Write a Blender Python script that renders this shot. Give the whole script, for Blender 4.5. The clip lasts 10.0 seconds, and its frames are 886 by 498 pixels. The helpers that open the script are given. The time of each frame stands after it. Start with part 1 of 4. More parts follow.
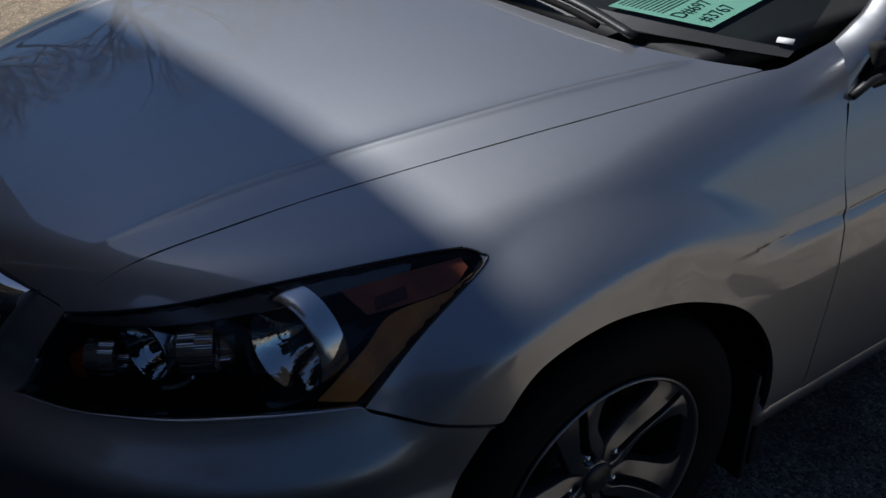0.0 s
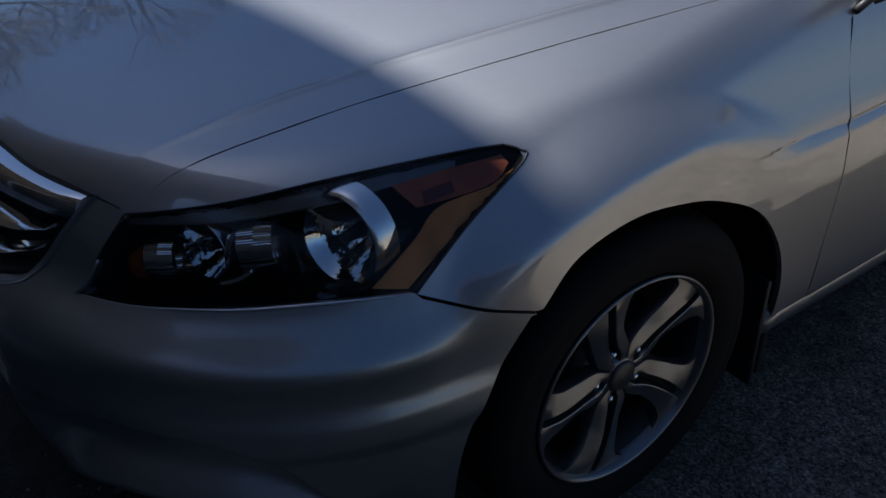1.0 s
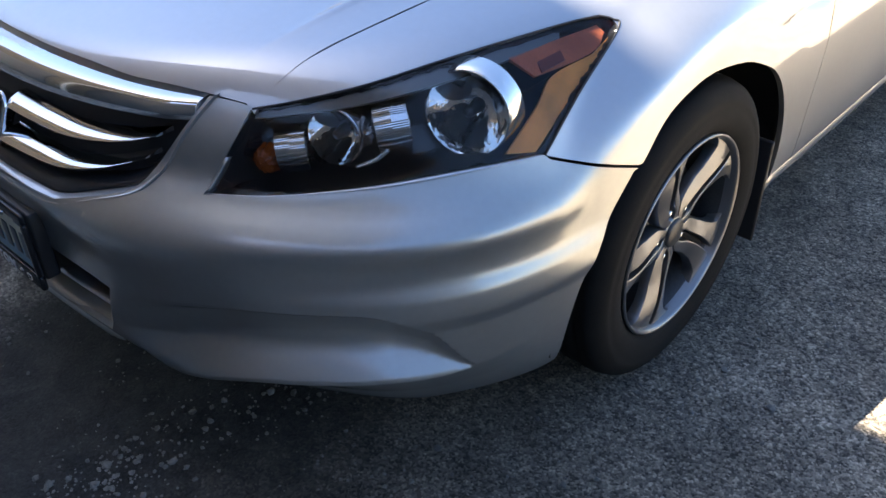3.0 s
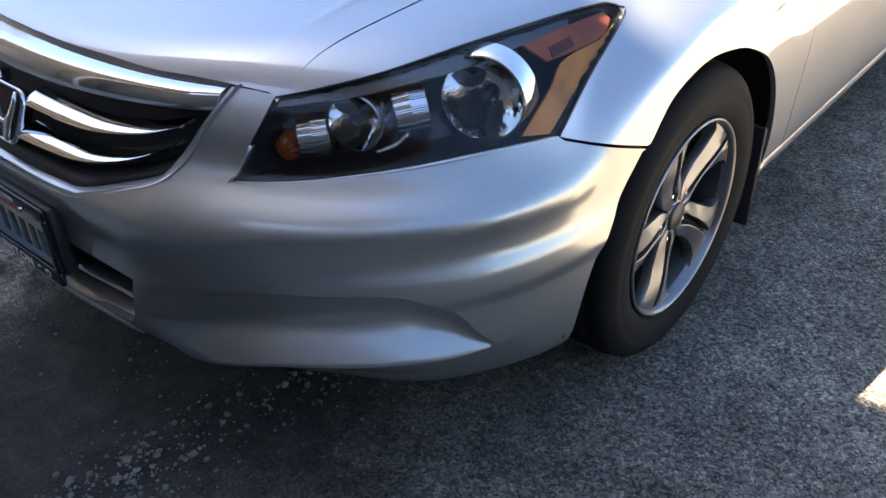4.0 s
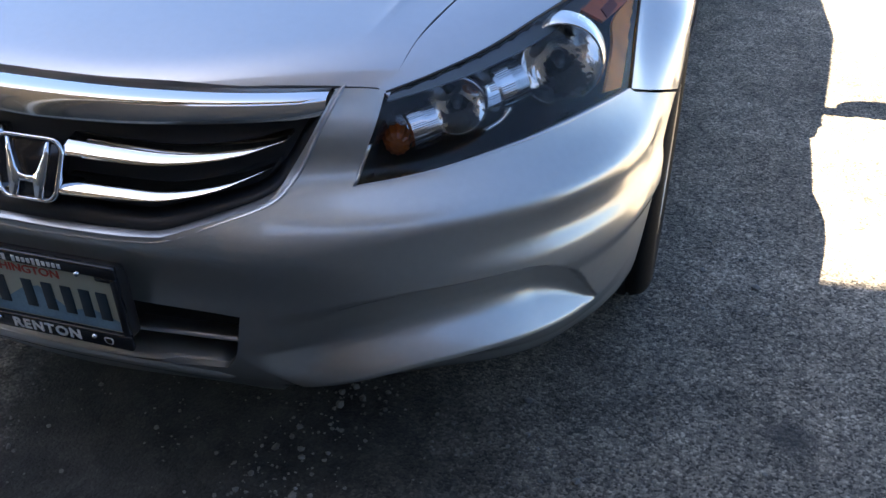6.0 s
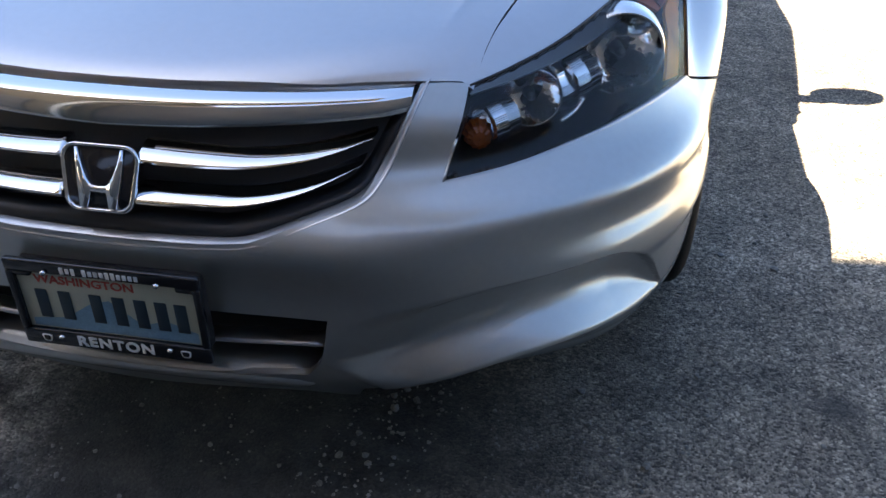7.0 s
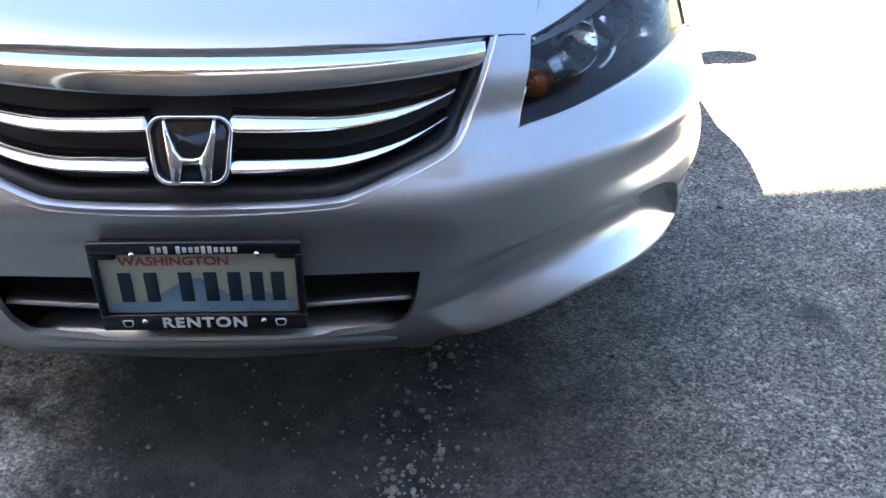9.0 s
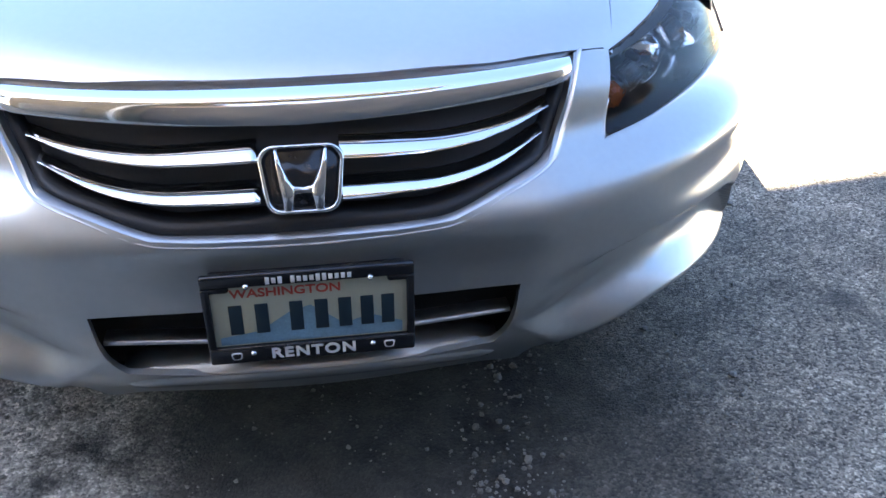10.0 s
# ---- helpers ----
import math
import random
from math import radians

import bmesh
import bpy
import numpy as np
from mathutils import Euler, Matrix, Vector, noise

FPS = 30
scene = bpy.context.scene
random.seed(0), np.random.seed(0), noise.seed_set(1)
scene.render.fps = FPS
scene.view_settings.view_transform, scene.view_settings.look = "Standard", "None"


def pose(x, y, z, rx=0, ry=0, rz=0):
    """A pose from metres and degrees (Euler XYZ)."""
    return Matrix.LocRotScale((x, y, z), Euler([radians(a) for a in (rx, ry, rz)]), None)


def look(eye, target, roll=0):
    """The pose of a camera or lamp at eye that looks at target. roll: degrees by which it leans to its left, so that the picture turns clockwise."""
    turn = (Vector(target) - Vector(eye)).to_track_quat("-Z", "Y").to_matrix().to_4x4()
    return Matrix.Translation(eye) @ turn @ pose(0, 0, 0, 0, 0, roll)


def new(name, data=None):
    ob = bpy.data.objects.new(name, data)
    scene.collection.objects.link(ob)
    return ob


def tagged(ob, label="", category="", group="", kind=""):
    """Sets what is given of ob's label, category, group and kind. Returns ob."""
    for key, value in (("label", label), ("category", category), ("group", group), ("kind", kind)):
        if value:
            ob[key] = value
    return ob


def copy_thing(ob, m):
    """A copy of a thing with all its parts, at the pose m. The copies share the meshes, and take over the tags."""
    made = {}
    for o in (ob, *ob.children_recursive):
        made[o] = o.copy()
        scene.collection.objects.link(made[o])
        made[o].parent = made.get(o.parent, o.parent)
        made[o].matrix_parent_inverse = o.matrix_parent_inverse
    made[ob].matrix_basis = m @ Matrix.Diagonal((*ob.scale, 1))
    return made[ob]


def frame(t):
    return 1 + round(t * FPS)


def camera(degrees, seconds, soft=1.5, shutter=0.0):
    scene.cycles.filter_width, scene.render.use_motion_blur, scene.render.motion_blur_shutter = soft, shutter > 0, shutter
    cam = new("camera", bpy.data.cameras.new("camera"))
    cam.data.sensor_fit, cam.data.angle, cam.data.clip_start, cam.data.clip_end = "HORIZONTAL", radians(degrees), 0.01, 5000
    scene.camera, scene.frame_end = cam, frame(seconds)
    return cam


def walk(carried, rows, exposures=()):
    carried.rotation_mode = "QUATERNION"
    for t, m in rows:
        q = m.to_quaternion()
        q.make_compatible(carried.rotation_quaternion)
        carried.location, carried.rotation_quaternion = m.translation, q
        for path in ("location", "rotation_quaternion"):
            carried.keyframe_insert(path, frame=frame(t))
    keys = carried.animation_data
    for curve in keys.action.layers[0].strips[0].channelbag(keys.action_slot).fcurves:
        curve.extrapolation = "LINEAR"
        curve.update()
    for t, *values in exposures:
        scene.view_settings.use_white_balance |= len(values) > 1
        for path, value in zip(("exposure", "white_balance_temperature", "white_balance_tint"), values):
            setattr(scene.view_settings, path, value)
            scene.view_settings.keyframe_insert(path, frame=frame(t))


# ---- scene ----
cam = camera(52.6, 10.0)
PATH = [
    (0, (1.658, 0.145, 1.433), (0.229, 1.055, 0.371), -1.9),
    (0.5, (1.653, 0.093, 1.4), (0.26, 1.018, 0.303), -2.2),
    (1, (1.706, -0.011, 1.374), (0.329, 0.935, 0.275), -1.9),
    (1.5, (1.699, -0.166, 1.348), (0.325, 0.817, 0.277), -2.6),
    (2, (1.577, -0.336, 1.32), (0.316, 0.75, 0.211), -2.5),
    (2.5, (1.545, -0.424, 1.33), (0.403, 0.735, 0.167), -1.1),
    (4, (1.527, -0.547, 1.303), (0.461, 0.699, 0.158), -1.2),
    (4.5, (1.512, -0.694, 1.301), (0.464, 0.613, 0.209), -1.5),
    (5, (1.326, -0.732, 1.281), (0.422, 0.676, 0.185), -1.4),
    (5.5, (1.108, -0.8, 1.272), (0.474, 0.716, 0.132), -1.9),
    (6, (0.967, -0.914, 1.268), (0.472, 0.667, 0.147), -0.8),
    (7.5, (0.631, -0.997, 1.2), (0.394, 0.652, 0.094), -0.4),
    (8, (0.578, -1.022, 1.126), (0.428, 0.637, 0.02), -0.1),
    (8.5, (0.477, -1.048, 1.158), (0.428, 0.607, 0.036), 0.2),
    (9, (0.315, -1.134, 1.207), (0.397, 0.541, 0.118), 1.0),
    (9.5, (0.122, -1.128, 1.212), (0.282, 0.565, 0.159), 0.5),
    (10, (0.025, -1.128, 1.221), (0.29, 0.546, 0.158), 0.5),
]

EXPOSURES = [(0.0, -0.05, 5900, 10), (0.5, 0.2, 5900, 10), (1.0, 0.6, 5950, 10), (1.5, 1.5, 6150, 10), (2.0, 2.25, 6500, 10), (2.5, 3.15, 7000, 10), (4.0, 3.8, 7600, 10), (5.0, 3.6, 7500, 10), (6.0, 3.75, 7700, 10), (7.5, 3.87, 8000, 10), (8.5, 4.6, 8000, 10), (10.0, 4.78, 7550, 10)]
walk(cam, [(t, look(eye, target, roll)) for t, eye, target, roll in PATH], EXPOSURES)

# ---- sky and sun ----
SUN_FROM = Vector((-0.55, -0.362, 1.0)).normalized()
world = bpy.data.worlds.new("sky")
scene.world = world
world.use_nodes = True
wn = world.node_tree.nodes
sky = wn.new("ShaderNodeTexSky")
sky.sky_type, sky.sun_disc = "NISHITA", False
sky.sun_elevation = math.asin(SUN_FROM.z)
sky.sun_rotation = math.atan2(SUN_FROM.x, SUN_FROM.y)
sky.air_density, sky.dust_density, sky.ozone_density, sky.altitude = .9, 1.1, 8.0, 300
wn["Background"].inputs["Strength"].default_value = 0.039
world.node_tree.links.new(sky.outputs[0], wn["Background"].inputs["Color"])
sun = new("sun", bpy.data.lights.new("sun", "SUN"))
sun.data.energy, sun.data.angle, sun.data.color = 5.0, radians(0.53), (1.0, 0.95, 0.87)
sun.matrix_world = look(SUN_FROM * 20, (0, 0, 0))

# ---- materials ----
def mat(name, base=(.5, .5, .5), rough=.5, metal=0.0, vary=.12, scale=40.0, bump=0.0, bump_scale=300.0, **more):
    """A surface with two scales of variation in colour and a fine relief."""
    m = bpy.data.materials.new(name)
    m.use_nodes = True
    n, l = m.node_tree.nodes, m.node_tree.links
    b = n["Principled BSDF"]
    b.inputs["Roughness"].default_value, b.inputs["Metallic"].default_value = rough, metal
    for k, v in more.items():
        b.inputs[k.replace("_", " ")].default_value = v
    tc = n.new("ShaderNodeTexCoord")
    if vary:
        fine, wide, mix = n.new("ShaderNodeTexNoise"), n.new("ShaderNodeTexNoise"), n.new("ShaderNodeMath")
        fine.inputs["Scale"].default_value, wide.inputs["Scale"].default_value = scale * 8, scale * .3
        mix.operation = "MULTIPLY_ADD"
        mix.inputs[1].default_value = .5
        ramp = n.new("ShaderNodeMapRange")
        ramp.inputs["From Min"].default_value, ramp.inputs["From Max"].default_value = .45, 1.05
        ramp.inputs["To Min"].default_value, ramp.inputs["To Max"].default_value = 1 - vary, 1 + vary
        mul = n.new("ShaderNodeVectorMath")
        mul.operation = "SCALE"
        mul.inputs[0].default_value = base
        l.new(tc.outputs["Object"], fine.inputs["Vector"]), l.new(tc.outputs["Object"], wide.inputs["Vector"])
        l.new(fine.outputs["Fac"], mix.inputs[0]), l.new(wide.outputs["Fac"], mix.inputs[2])
        l.new(mix.outputs[0], ramp.inputs["Value"]), l.new(ramp.outputs[0], mul.inputs["Scale"])
        l.new(mul.outputs[0], b.inputs["Base Color"])
    else:
        b.inputs["Base Color"].default_value = (*base, 1)
    if bump:
        t, bn = n.new("ShaderNodeTexNoise"), n.new("ShaderNodeBump")
        t.inputs["Scale"].default_value, bn.inputs["Strength"].default_value, bn.inputs["Distance"].default_value = bump_scale, bump, .002
        l.new(tc.outputs["Object"], t.inputs["Vector"]), l.new(t.outputs["Fac"], bn.inputs["Height"]), l.new(bn.outputs[0], b.inputs["Normal"])
    return m


def glass(name, tint=(1, 1, 1), gloss=.03, ior=1.5):
    """A thin clear sheet: clear through, glossy by its angle."""
    m = bpy.data.materials.new(name)
    m.use_nodes = True
    n, l = m.node_tree.nodes, m.node_tree.links
    n.remove(n["Principled BSDF"])
    clear, shine, mix, fres = n.new("ShaderNodeBsdfTransparent"), n.new("ShaderNodeBsdfGlossy"), n.new("ShaderNodeMixShader"), n.new("ShaderNodeFresnel")
    clear.inputs["Color"].default_value, shine.inputs["Roughness"].default_value, fres.inputs["IOR"].default_value = (*tint, 1), gloss, ior
    l.new(fres.outputs[0], mix.inputs[0]), l.new(clear.outputs[0], mix.inputs[1]), l.new(shine.outputs[0], mix.inputs[2])
    l.new(mix.outputs[0], n["Material Output"].inputs["Surface"])
    return m


PAINT = mat("silver_paint", (.47, .475, .485), .41, .93, .04, 9, .02, 2600, Coat_Weight=1.0, Coat_Roughness=.02, Coat_IOR=2.1)
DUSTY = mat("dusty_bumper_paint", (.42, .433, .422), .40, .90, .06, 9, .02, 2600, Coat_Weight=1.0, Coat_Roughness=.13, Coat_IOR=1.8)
CHROME = mat("chrome", (.80, .80, .80), .07, 1.0, .03, 20)
BLACK = mat("black_plastic", (.018, .018, .020), .45, 0, .3, 30, .15, 900)
GLOSS = mat("gloss_black", (.012, .012, .014), .12, 0, .2, 20)
DARK = mat("dark_liner", (.012, .012, .012), .85, 0, .3, 30, .3, 300)
RUBBER = mat("tyre_rubber", (.009, .0085, .008), .8, 0, .35, 25, .2, 500, Specular_IOR_Level=.2)
ALLOY = mat("alloy", (.26, .26, .265), .30, .9, .08, 30)
STEEL = mat("steel", (.10, .098, .095), .45, .85, .25, 30)
LENS = glass("lamp_lens", (.96, .97, .97), .015, 1.4)
WINDOW = glass("window_glass", (.40, .46, .45), .01)
MIRROR = mat("mirror_reflector", (.90, .90, .88), .06, 1.0, .03, 40, .5, 60)
REFLECTOR = mat("reflector", (.88, .88, .86), .24, 1.0, .03, 40)
SATIN = mat("satin_chrome", (.80, .81, .83), .12, 1.0, .06, 30)
SHELF = mat("lamp_trim", (.16, .165, .17), .28, .6, .1, 30)
PEACH = mat("peach_plastic", (.95, .36, .06), .4, 0, .3, 60, .5, 150)
AMBER = mat("amber_plastic", (.36, .075, .012), .22, 0, .6, 60, .8, 120)
DIMRED = mat("dim_red_plastic", (.20, .035, .025), .4, 0, .3, 50, .3, 200)
RED = mat("red_orange_plastic", (.56, .14, .06), .5, 0, .4, 50, .5, 200)
CREAM = mat("plate_cream", (.46, .48, .38), .4, .1, .06, 30)
INK = mat("plate_ink", (.015, .035, .05), .4, 0, .1, 40)
REDINK = mat("red_ink", (.45, .06, .04), .5, 0, .1, 40)
WHITE = mat("white_print", (.75, .75, .75), .5, 0, .06, 40)
BLUE = mat("plate_blue", (.16, .30, .40), .45, 0, .3, 30)
MINT = mat("mint_paper", (.36, .72, .58), .7, 0, .05, 30)
CABIN = mat("cabin_plastic", (.014, .014, .016), .7, 0, .2, 30, .2, 600)

# ---- mesh tools ----
def mesh(name, verts, faces, smooth=True, normals=None):
    me = bpy.data.meshes.new(name)
    me.from_pydata([tuple(map(float, v)) for v in verts], [], [tuple(map(int, f)) for f in faces])
    me.validate()
    me.polygons.foreach_set("use_smooth", [smooth] * len(me.polygons))
    me.update()
    if normals is not None:
        me.normals_split_custom_set_from_vertices([tuple(map(float, v)) for v in normals])
    return me


def part(name, me, material, parent=None, label=""):
    if isinstance(me, bmesh.types.BMesh):
        bm, me = me, bpy.data.meshes.new(name)
        bm.to_mesh(me)
        bm.free()
    if not me.materials:
        me.materials.append(material)
    ob = new(name, me)
    ob.parent = parent
    return tagged(ob, label)


def block(sx, sy, sz, at=(0, 0, 0), bevel=.003, m=None, segments=2):
    """A box with rounded edges."""
    bm = bmesh.new()
    bmesh.ops.create_cube(bm, size=1, matrix=Matrix.Diagonal((sx, sy, sz, 1)))
    if bevel:
        bmesh.ops.bevel(bm, geom=bm.edges[:], offset=bevel, segments=segments, affect="EDGES", profile=.5)
    bm.transform(Matrix.Translation(at) @ (m or Matrix()))
    for f in bm.faces:
        f.smooth = True
    return bm


def lathe(name, profile, n=48, m=None, closed=False):
    """Turns a profile of (radius, along) round the x axis."""
    v, f, k = [], [], len(profile)
    for i in range(n):
        a = 2 * math.pi * i / n
        v += [(d, r * math.cos(a), r * math.sin(a)) for r, d in profile]
    for i in range(n):
        for j in range(k if closed else k - 1):
            a, b, c, d = i * k + j, i * k + (j + 1) % k, ((i + 1) % n) * k + (j + 1) % k, ((i + 1) % n) * k + j
            f.append((a, b, c, d))
    if m is not None:
        v = [m @ Vector(p) for p in v]
    return mesh(name, v, f)


def loft(name, sections, closed=True, caps=True, smooth=True):
    """Joins rings of points, one after another."""
    k, v, f = len(sections[0]), [p for s in sections for p in s], []
    for i in range(len(sections) - 1):
        for j in range(k if closed else k - 1):
            f.append((i * k + j, i * k + (j + 1) % k, (i + 1) * k + (j + 1) % k, (i + 1) * k + j))
    if caps and closed:
        f += [tuple(range(k))[::-1], tuple((len(sections) - 1) * k + j for j in range(k))]
    return mesh(name, v, f, smooth)


def curve(points, n=8):
    """A smooth line through points (Catmull-Rom), n steps a span."""
    p = np.array(points, float)
    if len(p) < 3:
        return np.array([p[0] + (p[-1] - p[0]) * i / n for i in range(n + 1)])
    q = np.vstack([2 * p[0] - p[1], p, 2 * p[-1] - p[-2]])
    out = []
    for i in range(1, len(q) - 2):
        for j in range(n):
            t = j / n
            out.append(.5 * (2 * q[i] + (q[i + 1] - q[i - 1]) * t + (2 * q[i - 1] - 5 * q[i] + 4 * q[i + 1] - q[i + 2]) * t * t + (3 * q[i] - q[i - 1] - 3 * q[i + 1] + q[i + 2]) * t ** 3))
    return np.array(out + [p[-1]])


def tube(name, points, radius, n=10, flat=1.0):
    """A round rod along points; flat squeezes it upright; radius may be a list."""
    p = [Vector(q) for q in points]
    rs = radius if isinstance(radius, (list, tuple, np.ndarray)) else [radius] * len(p)
    secs = []
    for i, q in enumerate(p):
        d = (p[min(i + 1, len(p) - 1)] - p[max(i - 1, 0)]).normalized()
        a = d.cross(Vector((0, 0, 1)))
        a = a.normalized() if a.length > 1e-3 else Vector((1, 0, 0))
        b = a.cross(d)
        secs.append([q + rs[i] * (a * math.cos(2 * math.pi * k / n) + b * flat * math.sin(2 * math.pi * k / n)) for k in range(n)])
    return loft(name, secs)


def letters(name, text, size, m, deep=.0006, offset=0.0, squeeze=1.0):
    """Raised letters as a mesh, centred."""
    cu = bpy.data.curves.new(name, "FONT")
    cu.body, cu.size, cu.extrude, cu.align_x, cu.align_y, cu.offset = text, size, deep, "CENTER", "CENTER", offset
    ob = bpy.data.objects.new(name, cu)
    scene.collection.objects.link(ob)
    bpy.context.view_layer.update()
    me = bpy.data.meshes.new_from_object(ob.evaluated_get(bpy.context.evaluated_depsgraph_get()))
    bpy.data.objects.remove(ob)
    me.transform(m @ Matrix.Diagonal((squeeze, 1, 1, 1)))
    return me


def flipped(me):
    """The same mesh on the other side of the car."""
    v = np.zeros(len(me.vertices) * 3)
    me.vertices.foreach_get("co", v)
    v = v.reshape(-1, 3) * (-1, 1, 1)
    out = mesh(me.name, v, [tuple(reversed(p.vertices)) for p in me.polygons], bool(me.polygons[0].use_smooth), None if "shell_n" not in me else np.array(me["shell_n"]).reshape(-1, 3) * (-1, 1, 1))
    for k in me.materials:
        out.materials.append(k)
    return out

# ---- the car's shell: a plan outline that changes with height, met by the hood's height ----
def spline(xs, ys, clamp=(None, None)):
    """Cubic spline through rows ys at xs; returns second derivatives."""
    xs = np.asarray(xs, float); ys = np.asarray(ys, float); n = len(xs)
    A = np.zeros((n, n)); B = np.zeros((n,) + ys.shape[1:]); h = np.diff(xs)
    for i in range(1, n - 1):
        A[i, i - 1], A[i, i], A[i, i + 1] = h[i - 1], 2 * (h[i - 1] + h[i]), h[i]
        B[i] = 6 * ((ys[i + 1] - ys[i]) / h[i] - (ys[i] - ys[i - 1]) / h[i - 1])
    A[0, 0] = A[-1, -1] = 1
    if clamp[0] is not None:
        A[0, 0], A[0, 1] = 2 * h[0], h[0]; B[0] = 6 * ((ys[1] - ys[0]) / h[0] - clamp[0])
    if clamp[1] is not None:
        A[-1, -1], A[-1, -2] = 2 * h[-1], h[-1]; B[-1] = 6 * (clamp[1] - (ys[-1] - ys[-2]) / h[-1])
    return np.linalg.solve(A, B.reshape(n, -1)).reshape(ys.shape)

class Sheet:
    """A smooth surface value over a table, v[row][col] at rows r and columns c."""
    def __init__(self, r, c, v, rclamp=(None, None), cclamp=(None, None)):
        self.r, self.c, self.v = np.array(r, float), np.array(c, float), np.array(v, float)
        self.rc, self.cc = rclamp, cclamp
        self.m = spline(self.c, self.v.T, cclamp).T
    def basis(self, x, xs):
        i = np.clip(np.searchsorted(xs, x) - 1, 0, len(xs) - 2); h = xs[i + 1] - xs[i]
        b = np.clip((x - xs[i]) / h, -0.5, 1.5); a = 1 - b
        return i, a, b, (a ** 3 - a) * h * h / 6, (b ** 3 - b) * h * h / 6
    def __call__(self, p, q):
        # dense resampling of the table once, then local cubic in both directions
        if not hasattr(self, "R"):
            n = len(self.r); self.R = spline(self.r, np.eye(n), tuple(np.zeros(n) if k is not None else None for k in self.rc))
            k = len(self.c); self.C = spline(self.c, np.eye(k), tuple(np.zeros(k) if s is not None else None for s in self.cc))
        i, a, b, ca, cb = self.basis(p, self.r); j, e, f, ce, cf = self.basis(q, self.c)
        n, k = len(self.r), len(self.c); I = np.eye(n); J = np.eye(k)
        wr = a[:, None] * I[i] + b[:, None] * I[i + 1] + ca[:, None] * self.R[i] + cb[:, None] * self.R[i + 1]
        wc = e[:, None] * J[j] + f[:, None] * J[j + 1] + ce[:, None] * self.C[j] + cf[:, None] * self.C[j + 1]
        return np.einsum("ni,ij,nj->n", wr, self.v, wc)
SIDE = Sheet([.17,.24,.28,.40,.46,.53,.565,.60,.66,.72,.80,.88], [0,15,30,45,55,65,75,90], [
 [.920,.930,.965,.985,.985,.955,.925,.880],
 [.958,.975,1.030,1.050,1.028,.987,.950,.905],
 [.971,.996,1.056,1.070,1.042,.995,.957,.912],
 [.969,.999,1.063,1.080,1.055,1.005,.963,.921],
 [.972,.999,1.060,1.077,1.056,1.007,.965,.925],
 [.979,1.002,1.052,1.069,1.051,1.004,.966,.929],
 [.962,.977,1.028,1.068,1.054,1.004,.964,.930],
 [.945,.956,.978,1.022,1.020,.986,.957,.928],
 [.915,.925,.945,.972,.977,.954,.940,.922],
 [.885,.893,.906,.930,.938,.920,.913,.899],
 [.820,.825,.835,.850,.862,.862,.861,.867],
 [.600,.620,.640,.700,.750,.770,.785,.830]], cclamp=(0, 0))
TOP = Sheet([.05,.20,.40,.70,1.0,1.3,1.6], [0,.2,.4,.55,.7,.85,1.0], [
 [.698,.695,.684,.666,.63,.56,.48],
 [.758,.755,.746,.728,.69,.63,.55],
 [.814,.811,.801,.785,.755,.69,.60],
 [.866,.864,.856,.842,.818,.765,.66],
 [.911,.909,.902,.890,.868,.825,.72],
 [.948,.946,.938,.926,.905,.870,.77],
 [.975,.973,.966,.955,.935,.900,.80]], cclamp=(0, None))
YC = 1.0
ARCH_Y, ARCH_Z, ARCH_R = .94, .305, .368


def smooth01(t):
    t = np.clip(t, 0, 1)
    return t * t * (3 - 2 * t)


def through_points(xs, ys):
    """A smooth function through given values."""
    sheet, fine = Sheet([0, 1], xs, [ys, ys]), np.linspace(xs[0], xs[-1], 400)
    values = sheet(np.zeros(400), fine)
    return lambda x: np.interp(x, fine, values)


SCOOP_TOP = through_points([16, 22, 25, 29, 34, 40, 43.5, 46.3, 48.5, 50.2, 52.3, 53.5], [.395, .416, .427, .441, .454, .458, .457, .444, .42, .391, .336, .31])
LOW_AT = np.arange(10, 70, .1)
LOW_Z = np.interp(LOW_AT, [16, 22.5, 23.6, 26, 28.5, 32, 35, 40, 46, 50, 53, 56, 62], [.243, .243, .246, .264, .281, .300, .309, .312, .308, .304, .305, .31, .33])
LOW_Z = np.convolve(np.pad(LOW_Z, 30, mode="edge"), np.hanning(61) / np.hanning(61).sum(), "valid")


def SCOOP_LOW(th):
    return np.interp(th, LOW_AT, LOW_Z)


RIM = through_points([55, 65, 75, 82, 90], [float(SIDE(np.array([.585]), np.array([float(a)]))[0]) for a in (55, 65, 75, 82, 90)])


def crease_line(y):
    return np.interp(y, [1.1, 1.2, 1.284, 1.356, 1.415, 2.6, 4.8], [.678, .673, .669, .666, .664, .690, .74])


